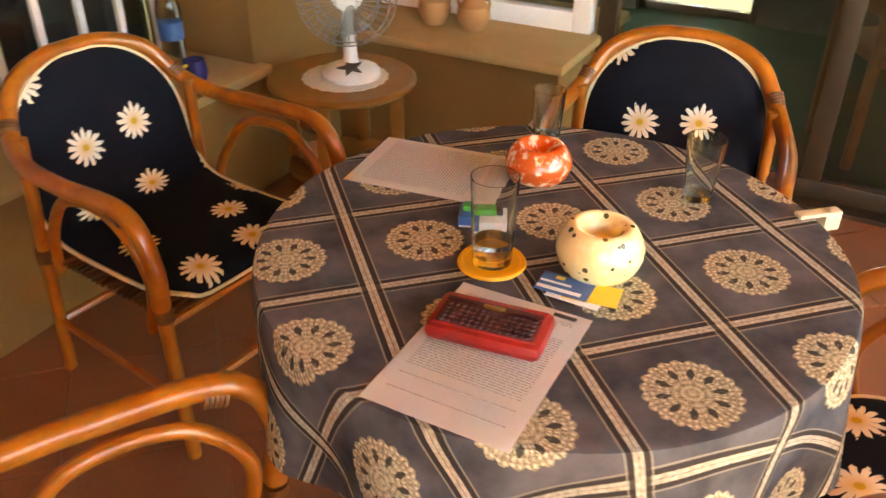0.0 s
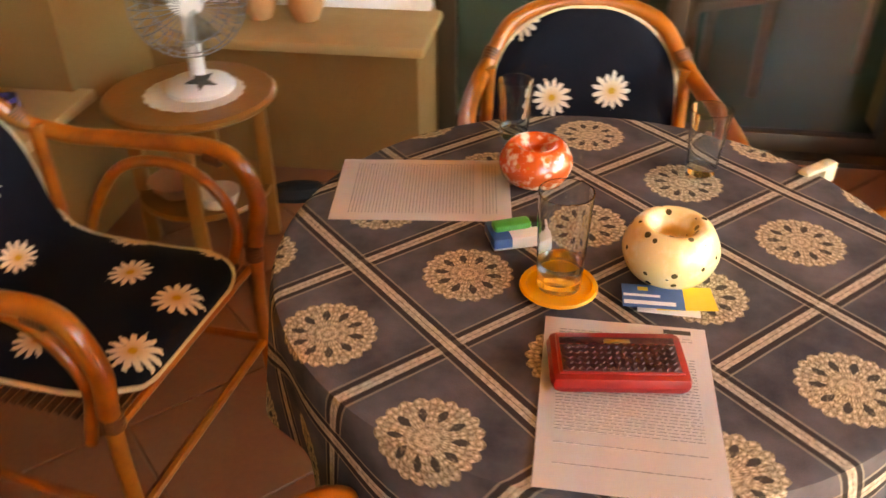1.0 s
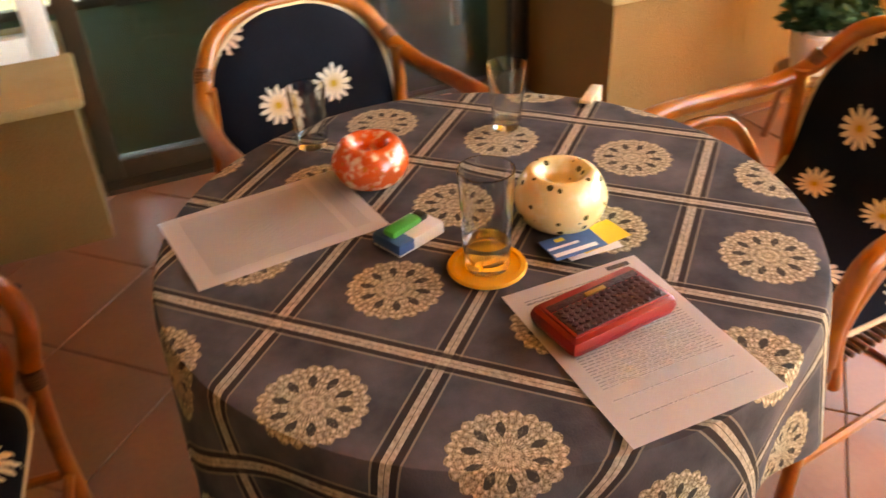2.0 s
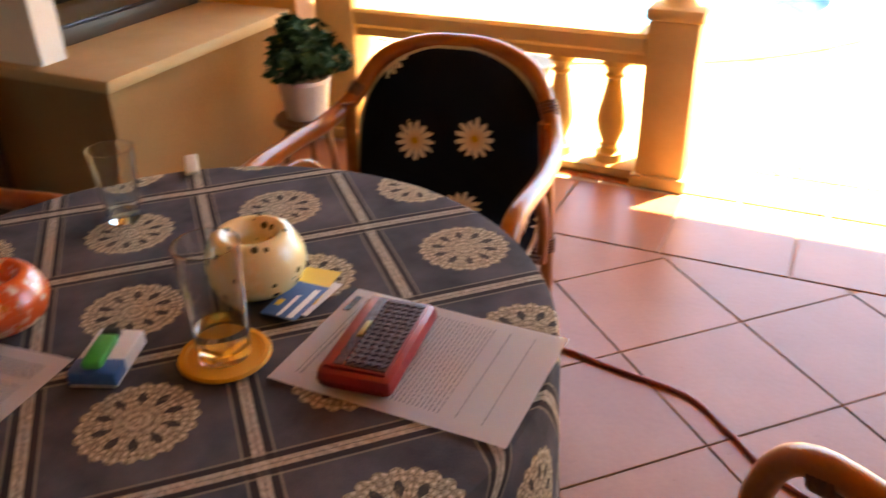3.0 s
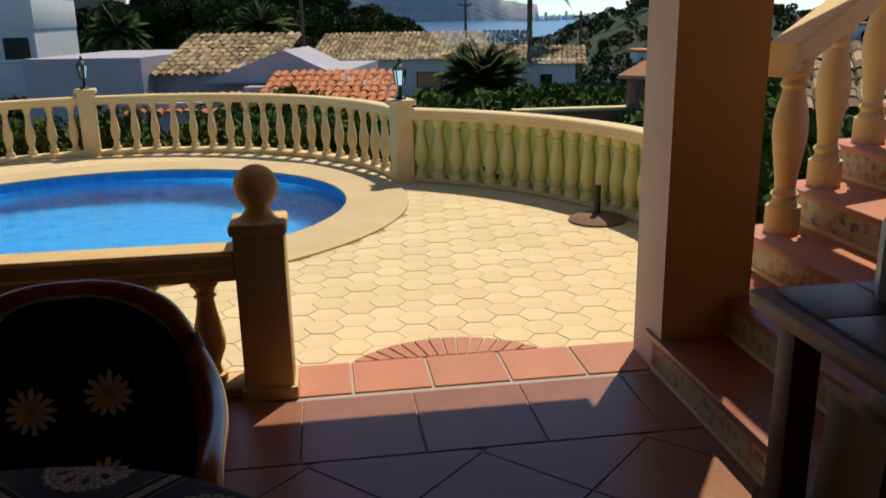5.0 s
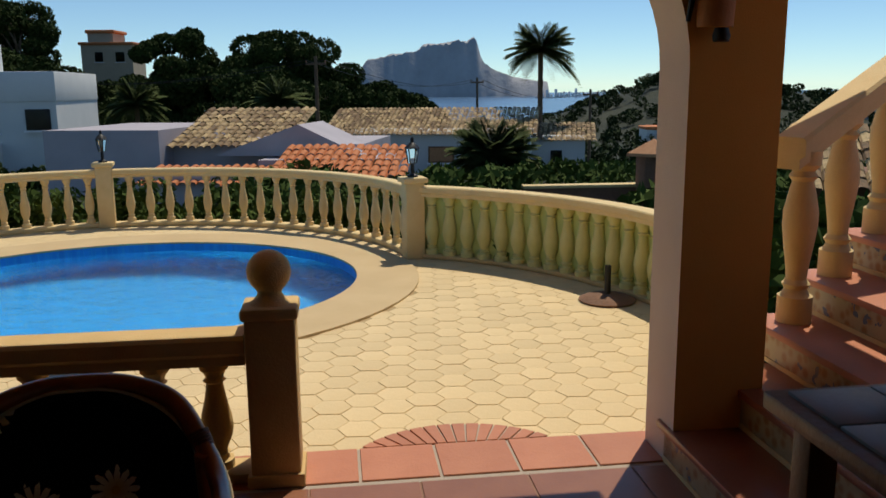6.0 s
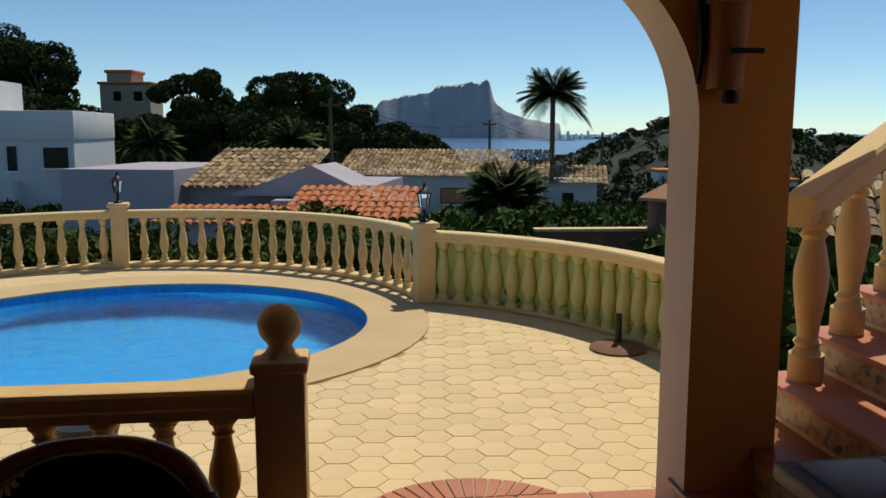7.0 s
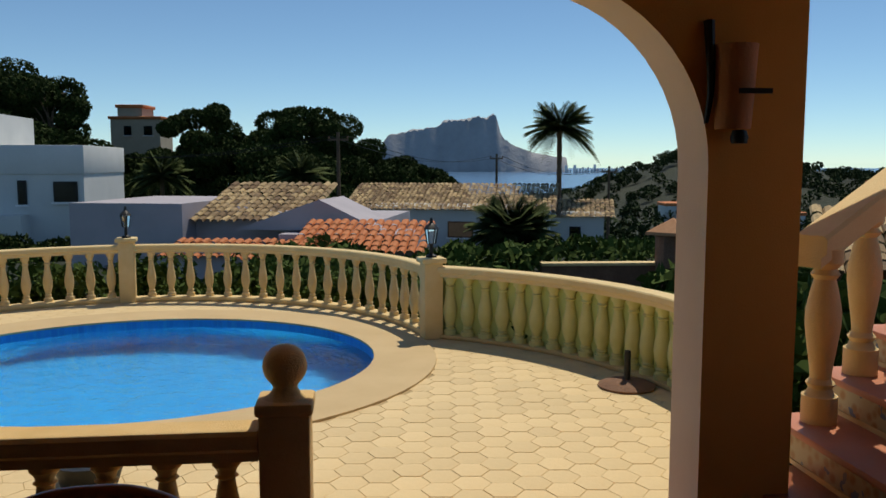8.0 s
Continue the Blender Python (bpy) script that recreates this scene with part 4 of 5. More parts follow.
hbox("wall_west_6", -2.4, -1.72, 1.21, 1.31, 0.575, 1.75, M_jamb_lit, "narrow wall beside the door")


framed("window_1", -2.03, -1.45, -0.52, 0.50, 1.75, 0.075, M_white, (-1.02,), "white-framed window above a stone sill")
framed("door_1", -2.05, -0.50, 1.20, 0.02, 2.0, 0.07, M_doorframe, (0.36,), "dark-framed sliding glass door", "door")
framed("window_2", -1.86, 1.31, 2.12, 0.575, 1.75, 0.06, M_doorframe, (), "dark-framed window above the sill")
hbox("trim_3", -2.15, -1.95, -0.50, 1.20, -0.004, 0.02, M_doorframe, "dark door track on the floor", "track")
# the room behind the glass; its dimness is put into wall and carpet colours
hbox("floor_inside", -4.3, -2.15, -3.0, 2.9, -0.2, 0.0, M_carpet_dim, "green carpet in the dim room behind the door", "carpet")
hbox("wall_inside_1", -4.38, -4.2, -3.0, -0.95, 0, 2.5, M_room_dim, "far wall of the dim room")
hbox("wall_inside_5", -4.38, -4.2, -0.22, 2.9, 0, 2.5, M_room_dim, "far wall of the dim room")
hbox("wall_inside_6", -4.38, -4.2, -0.95, -0.22, 1.95, 2.5, M_room_dim, "wall over the far glazed door")
framed("door_2", -4.28, -0.95, -0.22, 0.0, 1.95, 0.05, M_doorframe, (), "dark-framed glazed door on the far side of the room", "door")
hbox("pavement_west", -6.4, -4.38, -2.2, 0.9, -2.4, -0.02, M_castpale, "pale sunlit paving beyond the dim room", "paving")
wr = thing("garden_railing", None, None, "white garden railing with green leaves behind it", "railing", at=HOUSE.copy())
for k in range(12):
    part("post", B(-6.3, -6.24, -2.1 + 0.24 * k, -2.03 + 0.24 * k, -0.02, 0.85, 0.005), M_white, wr)
part("rail", B(-6.32, -6.22, -2.15, 0.7, 0.85, 0.92, 0.01), M_white, wr)
gp = thing("garden_bush", None, None, "green bush beyond the white railing", "bush", at=HOUSE @ pose(-7.2, -0.8, -2.0))
cards("foliage", crown_points([(0.2 * math.sin(k * 2.4), -1.3 + 0.21 * k, 0.9 + 0.45 * (k % 5), 0.5) for k in range(14)], 240, 21), 0.08, M_shrub, gp, 22)
hbox("wall_inside_2", -4.38, -2.4, -3.2, -3.0, 0, 2.5, M_room_dim, "side wall of the dim room")
hbox("wall_inside_3", -4.38, -2.4, 2.9, 3.1, 0, 2.5, M_room_dim, "side wall of the dim room")
hbox("ceiling_inside", -4.5, -2.4, -3.2, 3.1, 2.5, 2.6, M_room_dim, "ceiling of the dim room", "ceiling")

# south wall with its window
# These walls have the porch shade in their base colour.
hbox("wall_south_1", -2.4, 2.9, -1.95, -1.46, 0, 0.44, M_wallin_dim, "pale wall under the window")
hbox("wall_south_2", -2.4, -1.17, -1.95, -1.46, 0.44, 2.42, M_wallin_dim, "pale wall beside the window")
hbox("wall_south_3", 1.7, 2.9, -1.95, -1.46, 0.44, 2.42, M_wallin_dim, "pale wall beside the window")
hbox("wall_south_4", -1.17, 1.7, -1.95, -1.46, 1.9, 2.42, M_wallin_dim, "pale wall over the window")
hbox("trim_4", -1.21, 1.74, -1.80, -1.41, 0.44, 0.48, M_sill, "pale stone window sill", "sill", 0.012)
sw = thing("window_3", None, None, "dark window with slim white bars", "window", kind="structure", at=HOUSE @ pose(0, -1.80, 0))
p = part("pane", B(-1.17, 1.7, -0.02, -0.012, 0.48, 1.9), M_pane, sw)
for k in range(18):
    part("bar", B(-1.08 + k * 0.155, -1.055 + k * 0.155, 0.0, 0.02, 0.48, 1.9, 0.003), M_white, sw)
# No room is built here: a near-black sheet gives the darkness behind the pane.
hbox("wall_inside_4", -1.17, 1.7, -2.0, -1.952, 0.44, 1.9, M_dark, "flat dark sheet standing for the unlit room behind the barred window")


# ---- porch balustrade ----
def newel(u, v, h=0.62, w=0.088):
    p = thing("balustrade_post", None, None, "square cast-stone post with a ball finial", "post", "porch balustrade posts", at=HOUSE @ pose(u, v, 0))
    part("shaft", B(-w, w, -w, w, 0, h, 0.008), M_cast, p)
    part("plinth", B(-w - 0.014, w + 0.014, -w - 0.014, w + 0.014, 0, 0.05, 0.008), M_cast, p)
    part("cap", B(-w - 0.012, w + 0.012, -w - 0.012, w + 0.012, h, h + 0.045, 0.012), M_cast, p)
    prof = [(0.075, h + 0.045), (0.06, h + 0.055), (0.045, h + 0.075), (0.043, h + 0.085)]
    R, zc = 0.078, h + 0.158
    prof += [(R * math.sin(a), zc - R * math.cos(a)) for a in [math.pi * k / 14 for k in range(3, 14)]] + [(0, zc + R)]
    part("ball", lathe(prof, 24), M_cast, p)


newel(0.075, 2.36)
newel(-1.285, 2.36)
pb = thing("balustrade", None, None, "cast-stone balustrade at the porch edge", "balustrade", at=HOUSE.copy())
bl = baluster_mesh(0.40, M_cast, 0.95)
sweep("top_rail", [(-1.195, 2.36), (-0.7, 2.36), (-0.018, 2.36)], 0.16, 0.455, 0.565, M_cast, pb)
sweep("bottom_rail", [(-1.195, 2.36), (-0.7, 2.36), (-0.018, 2.36)], 0.14, -0.004, 0.055, M_cast, pb)
for k in range(5):
    shared("baluster", bl, pb, pose(-0.135 - 0.205 * k, 2.36, 0.055))

# ---- stair ----
RISE = 0.15
stair = thing("stair", None, None, "outdoor stair with red treads and painted tile risers", "stair")
edges = [(1.54, 2.30), (1.80, 2.44), (2.05, 2.64), (2.32, 2.80), (2.62, 2.96), (2.94, 3.12), (3.28, 3.28), (3.62, 3.44), (3.96, 3.6)]
for i, (u, v) in enumerate(edges[:-1]):
    u2, v2 = edges[i + 1]
    z = RISE * (i + 1)
    body = part("step", B(u, u2 + 0.3, 1.0, v - 0.02, -0.004 if i == 0 else z - RISE, z - 0.03), M_stucco, stair)
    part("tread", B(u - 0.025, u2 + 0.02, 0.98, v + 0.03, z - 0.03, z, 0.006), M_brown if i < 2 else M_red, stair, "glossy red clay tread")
    part("riser", B(u - 0.010, u - 0.001, 1.0, v - 0.02, z - RISE + 0.02, z - 0.031), M_riser, stair, "painted ornamental tile riser")
    part("skirting", B(u - 0.014, u - 0.001, 1.0, v - 0.02, z - RISE, z - RISE + 0.019), M_castpale, stair)
for o in stair.children:
    o.matrix_basis = HOUSE.copy()
sr = thing("stair_balustrade", None, None, "sloping cast-stone stair railing with stout balusters", "balustrade")
STAIR_BALUSTER = [(0.062, 0.0), (0.062, 0.11), (0.048, 0.12), (0.040, 0.14), (0.050, 0.16), (0.036, 0.18), (0.040, 0.23), (0.052, 0.32), (0.061, 0.40), (0.060, 0.46), (0.048, 0.53), (0.037, 0.58), (0.050, 0.60), (0.038, 0.62), (0.058, 0.645), (0.058, 0.70)]
bl2 = mesh_of(lathe([(0, 0)] + [(r * 1.12, z) for r, z in STAIR_BALUSTER] + [(0, 0.70)], 20), "baluster", M_castpale)
prev = []
for i in range(2, 8):
    u, v = edges[i]
    w = hp(u + 0.125, v - 0.10, RISE * (i + 1))
    shared("baluster", bl2, sr, pose(*w))
    prev.append(w)
bm = bmesh.new()
d = (prev[-1] - prev[0]).normalized()
a, b = prev[0] - d * 0.12 + Vector((0, 0, 0.69)), prev[-1] + d * 0.3 + Vector((0, 0, 0.69))
s = Vector((-d.y, d.x, 0)).normalized()
rows = []
for q in (a, b):
    rows.append([bm.verts.new(q + s * o + Vector((0, 0, z))) for o, z in ((-0.05, -0.01), (-0.05, 0.03), (-0.072, 0.045), (-0.072, 0.10), (-0.06, 0.115), (0.06, 0.115), (0.072, 0.10), (0.072, 0.045), (0.05, 0.03), (0.05, -0.01))])
for k in range(10):
    bm.faces.new((rows[0][k], rows[0][(k + 1) % 10], rows[1][(k + 1) % 10], rows[1][k]))
bm.faces.new(rows[0][::-1]), bm.faces.new(rows[1])
part("handrail", bm, M_castpale, sr)

# ---- low tiled table by the stair ----
tb = thing("trolley_table", None, None, "low dark wood table with a white-tiled top and shelf", "table", at=HOUSE @ pose(1.235, 1.04, 0))
for x in (0.03, 0.72):
    for y in (-0.06, -0.92):
        part("leg", B(x, x + 0.066, y - 0.066, y, 0, 0.72, 0.005), M_darkwood, tb)
part("tabletop", B(-0.01, 0.82, -1.0, 0.0, 0.72, 0.76, 0.006), M_darkwood, tb)
part("shelf", B(0.03, 0.79, -0.96, -0.05, 0.26, 0.30, 0.004), M_darkwood, tb)
tile_me = mesh_of(B(0.003, 0.187, 0.003, 0.187, 0, 0.008, 0.002), "tile", M_greytile)
for i in range(4):
    for j in range(5):
        shared("tile", tile_me, tb, pose(0.025 + 0.19 * i, -0.98 + 0.19 * j, 0.76))
rd = thing("radio", None, None, "white plastic radio on the tiled table", "radio", at=HOUSE @ pose(1.40, 0.87, 0.768, 0, 0, -35))
part("body", B(0, 0.30, 0, 0.15, 0, 0.16, 0.02), M_plastic, rd)
part("speaker", lathe([(0, 0), (0.05, 0), (0.05, 0.006), (0, 0.006)], 20), M_iron, rd).matrix_basis = pose(0.08, 0.0, 0.08, 90, 0, 0)
part("dial", B(0.15, 0.27, -0.006, 0.004, 0.06, 0.12, 0.003), M_iron, rd)
for k in range(5):
    t = thing("magazine", B(0, 0.02, -0.2, 0.0, 0, 0.24, 0.002), M_clay if k % 2 else M_sill, "worn magazine standing on the low shelf", "magazine", "magazines on the shelf", at=HOUSE @ pose(1.36 + 0.045 * k, 0.94, 0.301, 0, 4, 0))


# ---- rattan chairs ----
def cushion_bm(W, pts, thick):
    """A padded strip W wide along a profile line of (y, z), with UV in metres."""
    bm = bmesh.new()
    uv = bm.loops.layers.uv.new("UVMap")
    line = spline([(0, y, z) for y, z in pts], 6)
    n, m = len(line), 12
    acc = [0.0]
    for a, b in zip(line, line[1:]):
        acc.append(acc[-1] + (b - a).length)
    L = acc[-1]
    grid = {}
    for side in (0, 1):
        for i, p in enumerate(line):
            a, b = line[max(i - 1, 0)], line[min(i + 1, n - 1)]
            d = (b - a).normalized()
            nrm = Vector((0, -d.z, d.y)) if side == 0 else Vector((0, d.z, -d.y))
            s = acc[i] / L
            half = W(s) / 2
            for j in range(m + 1):
                x = -1 + 2 * j / m
                e = max(0.0, 1 - abs(x) ** 4) ** 0.5 * max(0.0, 1 - abs(2 * s - 1) ** 10) ** 0.5
                grid[side, i, j] = (bm.verts.new(p + Vector((x * half, 0, 0)) + nrm * thick * e * 0.5), (x * half, acc[i]))
    for side in (0, 1):
        for i in range(n - 1):
            for j in range(m):
                q = [grid[side, i, j], grid[side, i, j + 1], grid[side, i + 1, j + 1], grid[side, i + 1, j]]
                f = bm.faces.new([g[0] for g in q])
                for lp, g in zip(f.loops, q):
                    lp[uv].uv = (g[1][0] + 0.33 + side * 3, g[1][1] + 0.2)
    edge = [grid[0, i, 0][0].co.copy() for i in range(n)], [grid[0, i, m][0].co.copy() for i in range(n)]
    bmesh.ops.remove_doubles(bm, verts=bm.verts, dist=0.0004)
    return bm, edge


def build_chair():
    c = thing("rattan_chair", None, None, "rattan armchair with a navy daisy-printed cushion", "chair", "chairs round the table")
    hoop = [(-0.275, 0.27, 0.44), (-0.285, 0.285, 0.56), (-0.285, 0.22, 0.655), (-0.29, 0.02, 0.655), (-0.275, -0.14, 0.655), (-0.240, -0.235, 0.695), (-0.185, -0.285, 0.775), (-0.095, -0.308, 0.812), (0, -0.312, 0.820)]
    full = hoop + [(-x, y, z) for x, y, z in hoop[-2::-1]]
    part("arm_hoop", tube(spline(full, 7), 0.0205, None, 12), M_rattan, c, "bent honey-coloured cane hoop")
    for sg in (-1, 1):
        part("arm_brace", tube(spline([(sg * 0.262, 0.20, 0.34), (sg * 0.268, 0.235, 0.50), (sg * 0.268, 0.14, 0.612), (sg * 0.268, -0.02, 0.60), (sg * 0.262, -0.12, 0.48), (sg * 0.25, -0.16, 0.36)], 7), 0.0135, None, 10), M_rattan, c)
        part("leg", tube(spline([(sg * 0.275, 0.27, 0.45), (sg * 0.268, 0.262, 0.25), (sg * 0.27, 0.27, 0.0)], 5), 0.017, None, 10), M_rattan, c)
        part("leg", tube(spline([(sg * 0.24, -0.20, 0.69), (sg * 0.25, -0.215, 0.38), (sg * 0.245, -0.26, 0.0)], 6), 0.016, None, 10), M_rattan, c)
        for (x, y, z), dv in (((0.284, 0.20, 0.645), (0, 1, -0.25)), ((0.238, -0.24, 0.705), (-0.3, -0.4, 0.7)), ((0.27, 0.268, 0.42), (0, 0, 1)), ((0.25, -0.215, 0.38), (0, 0, 1))):
            dv = Vector(dv).normalized()
            bm = bmesh.new()
            for k in range(5):
                q = Vector((sg * x, y, z)) + Vector((sg * dv.x, dv.y, dv.z)) * (k - 2) * 0.0075
                tube([q - Vector((sg * dv.x, dv.y, dv.z)) * 0.003, q + Vector((sg * dv.x, dv.y, dv.z)) * 0.003], 0.0215, bm, 12)
            part("binding", bm, M_bind, c)
        part("stretcher", tube([Vector((sg * 0.268, 0.262, 0.17)), Vector((sg * 0.247, -0.24, 0.17))], 0.011, None, 8), M_rattan, c)
    for y, x, z in ((0.262, 0.268, 0.17), (-0.24, 0.247, 0.17), (0.25, 0.26, 0.375), (-0.2, 0.25, 0.375)):
        part("stretcher", tube([Vector((-x, y, z)), Vector((x, y, z))], 0.012, None, 8), M_rattan, c)
    bm = bmesh.new()
    for k in range(24):
        tube([Vector((-0.255, -0.19 + k * 0.019, 0.385)), Vector((0.255, -0.19 + k * 0.019, 0.385))], 0.006, bm, 5)
    part("seat_slats", bm, M_bind, c, "dark split-cane seat")
    bm = bmesh.new()
    for k in range(9):
        x = -0.2 + k * 0.05
        tube(spline([(x, -0.2, 0.38), (x * 1.02, -0.25, 0.6), (x * 0.85, -0.297 + 0.25 * x * x, 0.775 - 1.6 * x * x)], 4), 0.006, bm, 5)
    part("back_canes", bm, M_rattan, c)
    W = lambda s: 0.475 * (0.60 + 0.40 * max(0.0, 1 - ((0.16 - s) / 0.16) ** 2) ** 0.5) if s < 0.16 else 0.475 if s < 0.70 else 0.475 * max(0.03, 1 - ((s - 0.70) / 0.303) ** 2.6) ** 0.5
    bm, (ea, eb) = cushion_bm(W, [(0.27, 0.405), (0.23, 0.425), (0.05, 0.42), (-0.13, 0.425), (-0.20, 0.47), (-0.232, 0.57), (-0.256, 0.67), (-0.278, 0.755), (-0.294, 0.812)], 0.055)
    cu = part("cushion", bm, M_daisy, c, "navy cotton cushion printed with cream daisies")
    loop = ea + eb[::-1]
    clean = [loop[0]]
    for q in loop[1:]:
        if (q - clean[-1]).length > 0.004:
            clean.append(q)
    part("piping", tube(clean, 0.0055, None, 6, True), M_piping, cu, "cream piping")
    return c


chair = build_chair()
CHAIRS = [(-0.17, -0.995, -1), (-0.83, -0.03, -78), (-0.27, 0.80, -169), (0.69, -0.08, 62)]
chair.matrix_world = pose(CHAIRS[0][0], CHAIRS[0][1], 0, 0, 0, CHAIRS[0][2])
for x, y, a in CHAIRS[1:]:
    copy_thing(chair, pose(x, y, 0, 0, 0, a))


# ---- table and cloth ----
TX, TY, TR, TH = -0.13, 0.039, 0.48, 0.75
tbl = thing("round_table", None, None, "round garden table hidden under its cloth", "table", at=pose(TX, TY, 0))
part("tabletop", lathe([(0, 0.715), (TR - 0.01, 0.715), (TR - 0.004, 0.73), (TR - 0.01, 0.742), (0, 0.742)], 48), M_wood, tbl)
part("pedestal", lathe([(0.24, 0.0), (0.24, 0.03), (0.06, 0.06), (0.045, 0.4), (0.06, 0.68), (0.2, 0.715)], 24), M_wood, tbl)


def build_cloth():
    """A round cloth that lies flat and falls over the edge in soft folds; UV along the weave."""
    bm = bmesh.new()
    uv = bm.loops.layers.uv.new("UVMap")
    seg, ca, sa = 180, math.cos(radians(50.27)), math.sin(radians(50.27))
    rings = [0.0, 0.1, 0.2, 0.3, 0.4, 0.455, 0.479, 0.485, 0.491, 0.50, 0.512, 0.53, 0.56, 0.60, 0.64, 0.68, 0.72]
    rows = []
    for r in rings:
        row = []
        for k in range(seg if r else 1):
            t = 2 * math.pi * k / seg
            if r <= TR:
                rr, z = r, TH
                z += 0.0012 * noise.noise((r * 9 * math.cos(t), r * 9 * math.sin(t), 0))
            else:
                f = min((r - TR) / 0.05, 1)
                drop = (r - TR)
                bend = 0.012 * math.sin(min(drop / 0.03, 1) * math.pi / 2)
                depth = max(0, drop - 0.012)
                wave = math.sin(9 * t + 0.6 * math.sin(2 * t)) + 0.4 * math.sin(17 * t + 1.3)
                rr = TR + bend + 0.04 * depth + 0.085 * depth * wave
                z = TH - depth - 0.006 * f
            u, v = r * math.cos(t) + TX + 0.195, r * math.sin(t) + TY - 0.015
            row.append((bm.verts.new((rr * math.cos(t), rr * math.sin(t), z)), (u * ca + v * sa, -u * sa + v * ca)))
        rows.append(row)
    for a, b in zip(rows, rows[1:]):
        for k in range(seg):
            j = (k + 1) % seg
            q = [a[0], b[k], b[j]] if len(a) == 1 else [a[k], b[k], b[j], a[j]]
            f = bm.faces.new([g[0] for g in q])
            for lp, g in zip(f.loops, q):
                lp[uv].uv = g[1]
    return thing("tablecloth", bm, M_cloth, "grey tablecloth with cream stripes and lace rosettes", "tablecloth", at=pose(TX, TY, 0))


build_cloth()


# ---- things on the table ----
def page(x, y, rot, lines, label, seed, logo):
    """An A4 sheet with rows of small grey print; its top edge lies at local y = 0.297."""
    o = thing("paper_sheet", None, None, label, "paper", "papers on the table", at=pose(x, y, TH + 0.003, 0, 0, rot))
    bm = bmesh.new()
    g = [[bm.verts.new((0.21 * i / 8, 0.297 * j / 10, 0.0015 * noise.noise((i * 0.5, j * 0.4, seed)))) for i in range(9)] for j in range(11)]
    for j in range(10):
        for i in range(8):
            bm.faces.new((g[j][i], g[j][i + 1], g[j + 1][i + 1], g[j + 1][i]))
    bmesh.ops.solidify(bm, geom=bm.faces[:], thickness=0.0006)
    part("sheet", bm, M_paper, o)
    rnd = random.Random(seed)
    bm = bmesh.new()
    for y0, x0, x1 in lines:
        x = x0
        while x < x1:
            w = rnd.uniform(0.004, 0.013)
            box(bm, x, min(x + w, x1), y0, y0 + 0.0012, 0.0022, 0.0026)
            x += w + 0.0022
    tagged(part("print", bm, M_ink, o, "rows of small grey print"), kind="stuff")
    if logo:
        part("letterhead", B(0.155, 0.19, 0.279, 0.287, 0.0022, 0.0028), M_star, o)
    return o


def text_rows(y0, y1, step, gaps, x0=0.02, x1=0.19):
    out, y = [], y0
    while y < y1:
        if not any(a < y < b for a, b in gaps):
            out.append((y, x0, x1))
        y += step
    return out


# the sheet under the wallet: its head lies away from the seat
page(0.354, 0.023, 96, text_rows(0.035, 0.272, 0.0052, ((0.04, 0.062), (0.068, 0.085), (0.232, 0.262))) + [(0.262, 0.02, 0.12)], "printed white sheet lying under the red wallet", 3, True)
page(-0.309, -0.434, 12.75, text_rows(0.03, 0.275, 0.0055, ((0.235, 0.25),)), "printed white sheet lying beside the red bowl", 5, False)

wal = thing("wallet", None, None, "red leather wallet with a dark quilted flap", "wallet", at=pose(0.148, 0.094, TH + 0.005, 0, 0, 103))
WL, WW = 0.17, 0.095
part("body", B(-WL / 2, WL / 2, -WW / 2, WW / 2, 0, 0.027, 0.0125), M_wallet, wal)
part("flap", B(-WL / 2 + 0.010, WL / 2 - 0.010, -WW / 2 + 0.010, WW / 2 - 0.009, 0.024, 0.0292, 0.0025), M_wallet, wal)
qm = mesh_of(lathe([(0.0068, 0), (0.0052, 0.0016), (0, 0.0024)], 4), "quilt", surface("dark_quilt", (0.030, 0.003, 0.005), (0.065, 0.006, 0.008), 90, 300, 0.5))
bm = B(-WL / 2 + 0.014, WL / 2 - 0.014, -WW / 2 + 0.012, WW / 2 - 0.034, 0.0285, 0.0305, 0.001)
panel = part("panel", bm, qm.materials[0], wal, "dark quilted leather panel")
for i in range(14):
    for j in range(5):
        shared("quilt", qm, panel, pose(-0.062 + i * 0.0095, -0.029 + j * 0.0095, 0.0303))
part("panel_edge", B(-WL / 2 + 0.014, WL / 2 - 0.014, WW / 2 - 0.032, WW / 2 - 0.020, 0.0285, 0.0305, 0.001), qm.materials[0], wal)
part("clasp", B(-0.016, 0.016, 0.0145, 0.0215, 0.0295, 0.0330, 0.001), surface("brass_plate", (0.30, 0.19, 0.06), (0.38, 0.25, 0.09), 60, 200, 0.35, 0.1, 0.001, 0, 0.6), wal, "small brass plate")


def bowl(name, x, y, mat, R, H, label):
    prof = [(0, 0), (R * 0.62, 0), (R * 0.86, H * 0.12), (R, H * 0.42), (R * 0.97, H * 0.65), (R * 0.80, H * 0.92), (R * 0.66, H), (R * 0.52, H * 0.97), (R * 0.36, H * 0.80), (R * 0.30, H * 0.62), (0, H * 0.58)]
    o = thing(name, None, None, label, "ashtray bowl", at=pose(x, y, TH + 0.002, 0, 0, 30))
    line = spline([(r, 0, z) for r, z in prof], 4)
    part("body", lathe([(max(p.x, 0), p.z) for p in line[:-1]] + [(0, H * 0.58)], 40), mat, o)
    return o


bowl("ceramic_bowl", -0.323, -0.087, M_bowlred, 0.0635, 0.070, "round red and orange marbled ceramic bowl")
bc = bowl("ceramic_bowl", -0.093, 0.147, M_bowlcream, 0.069, 0.083, "round cream ceramic bowl painted with small flowers")
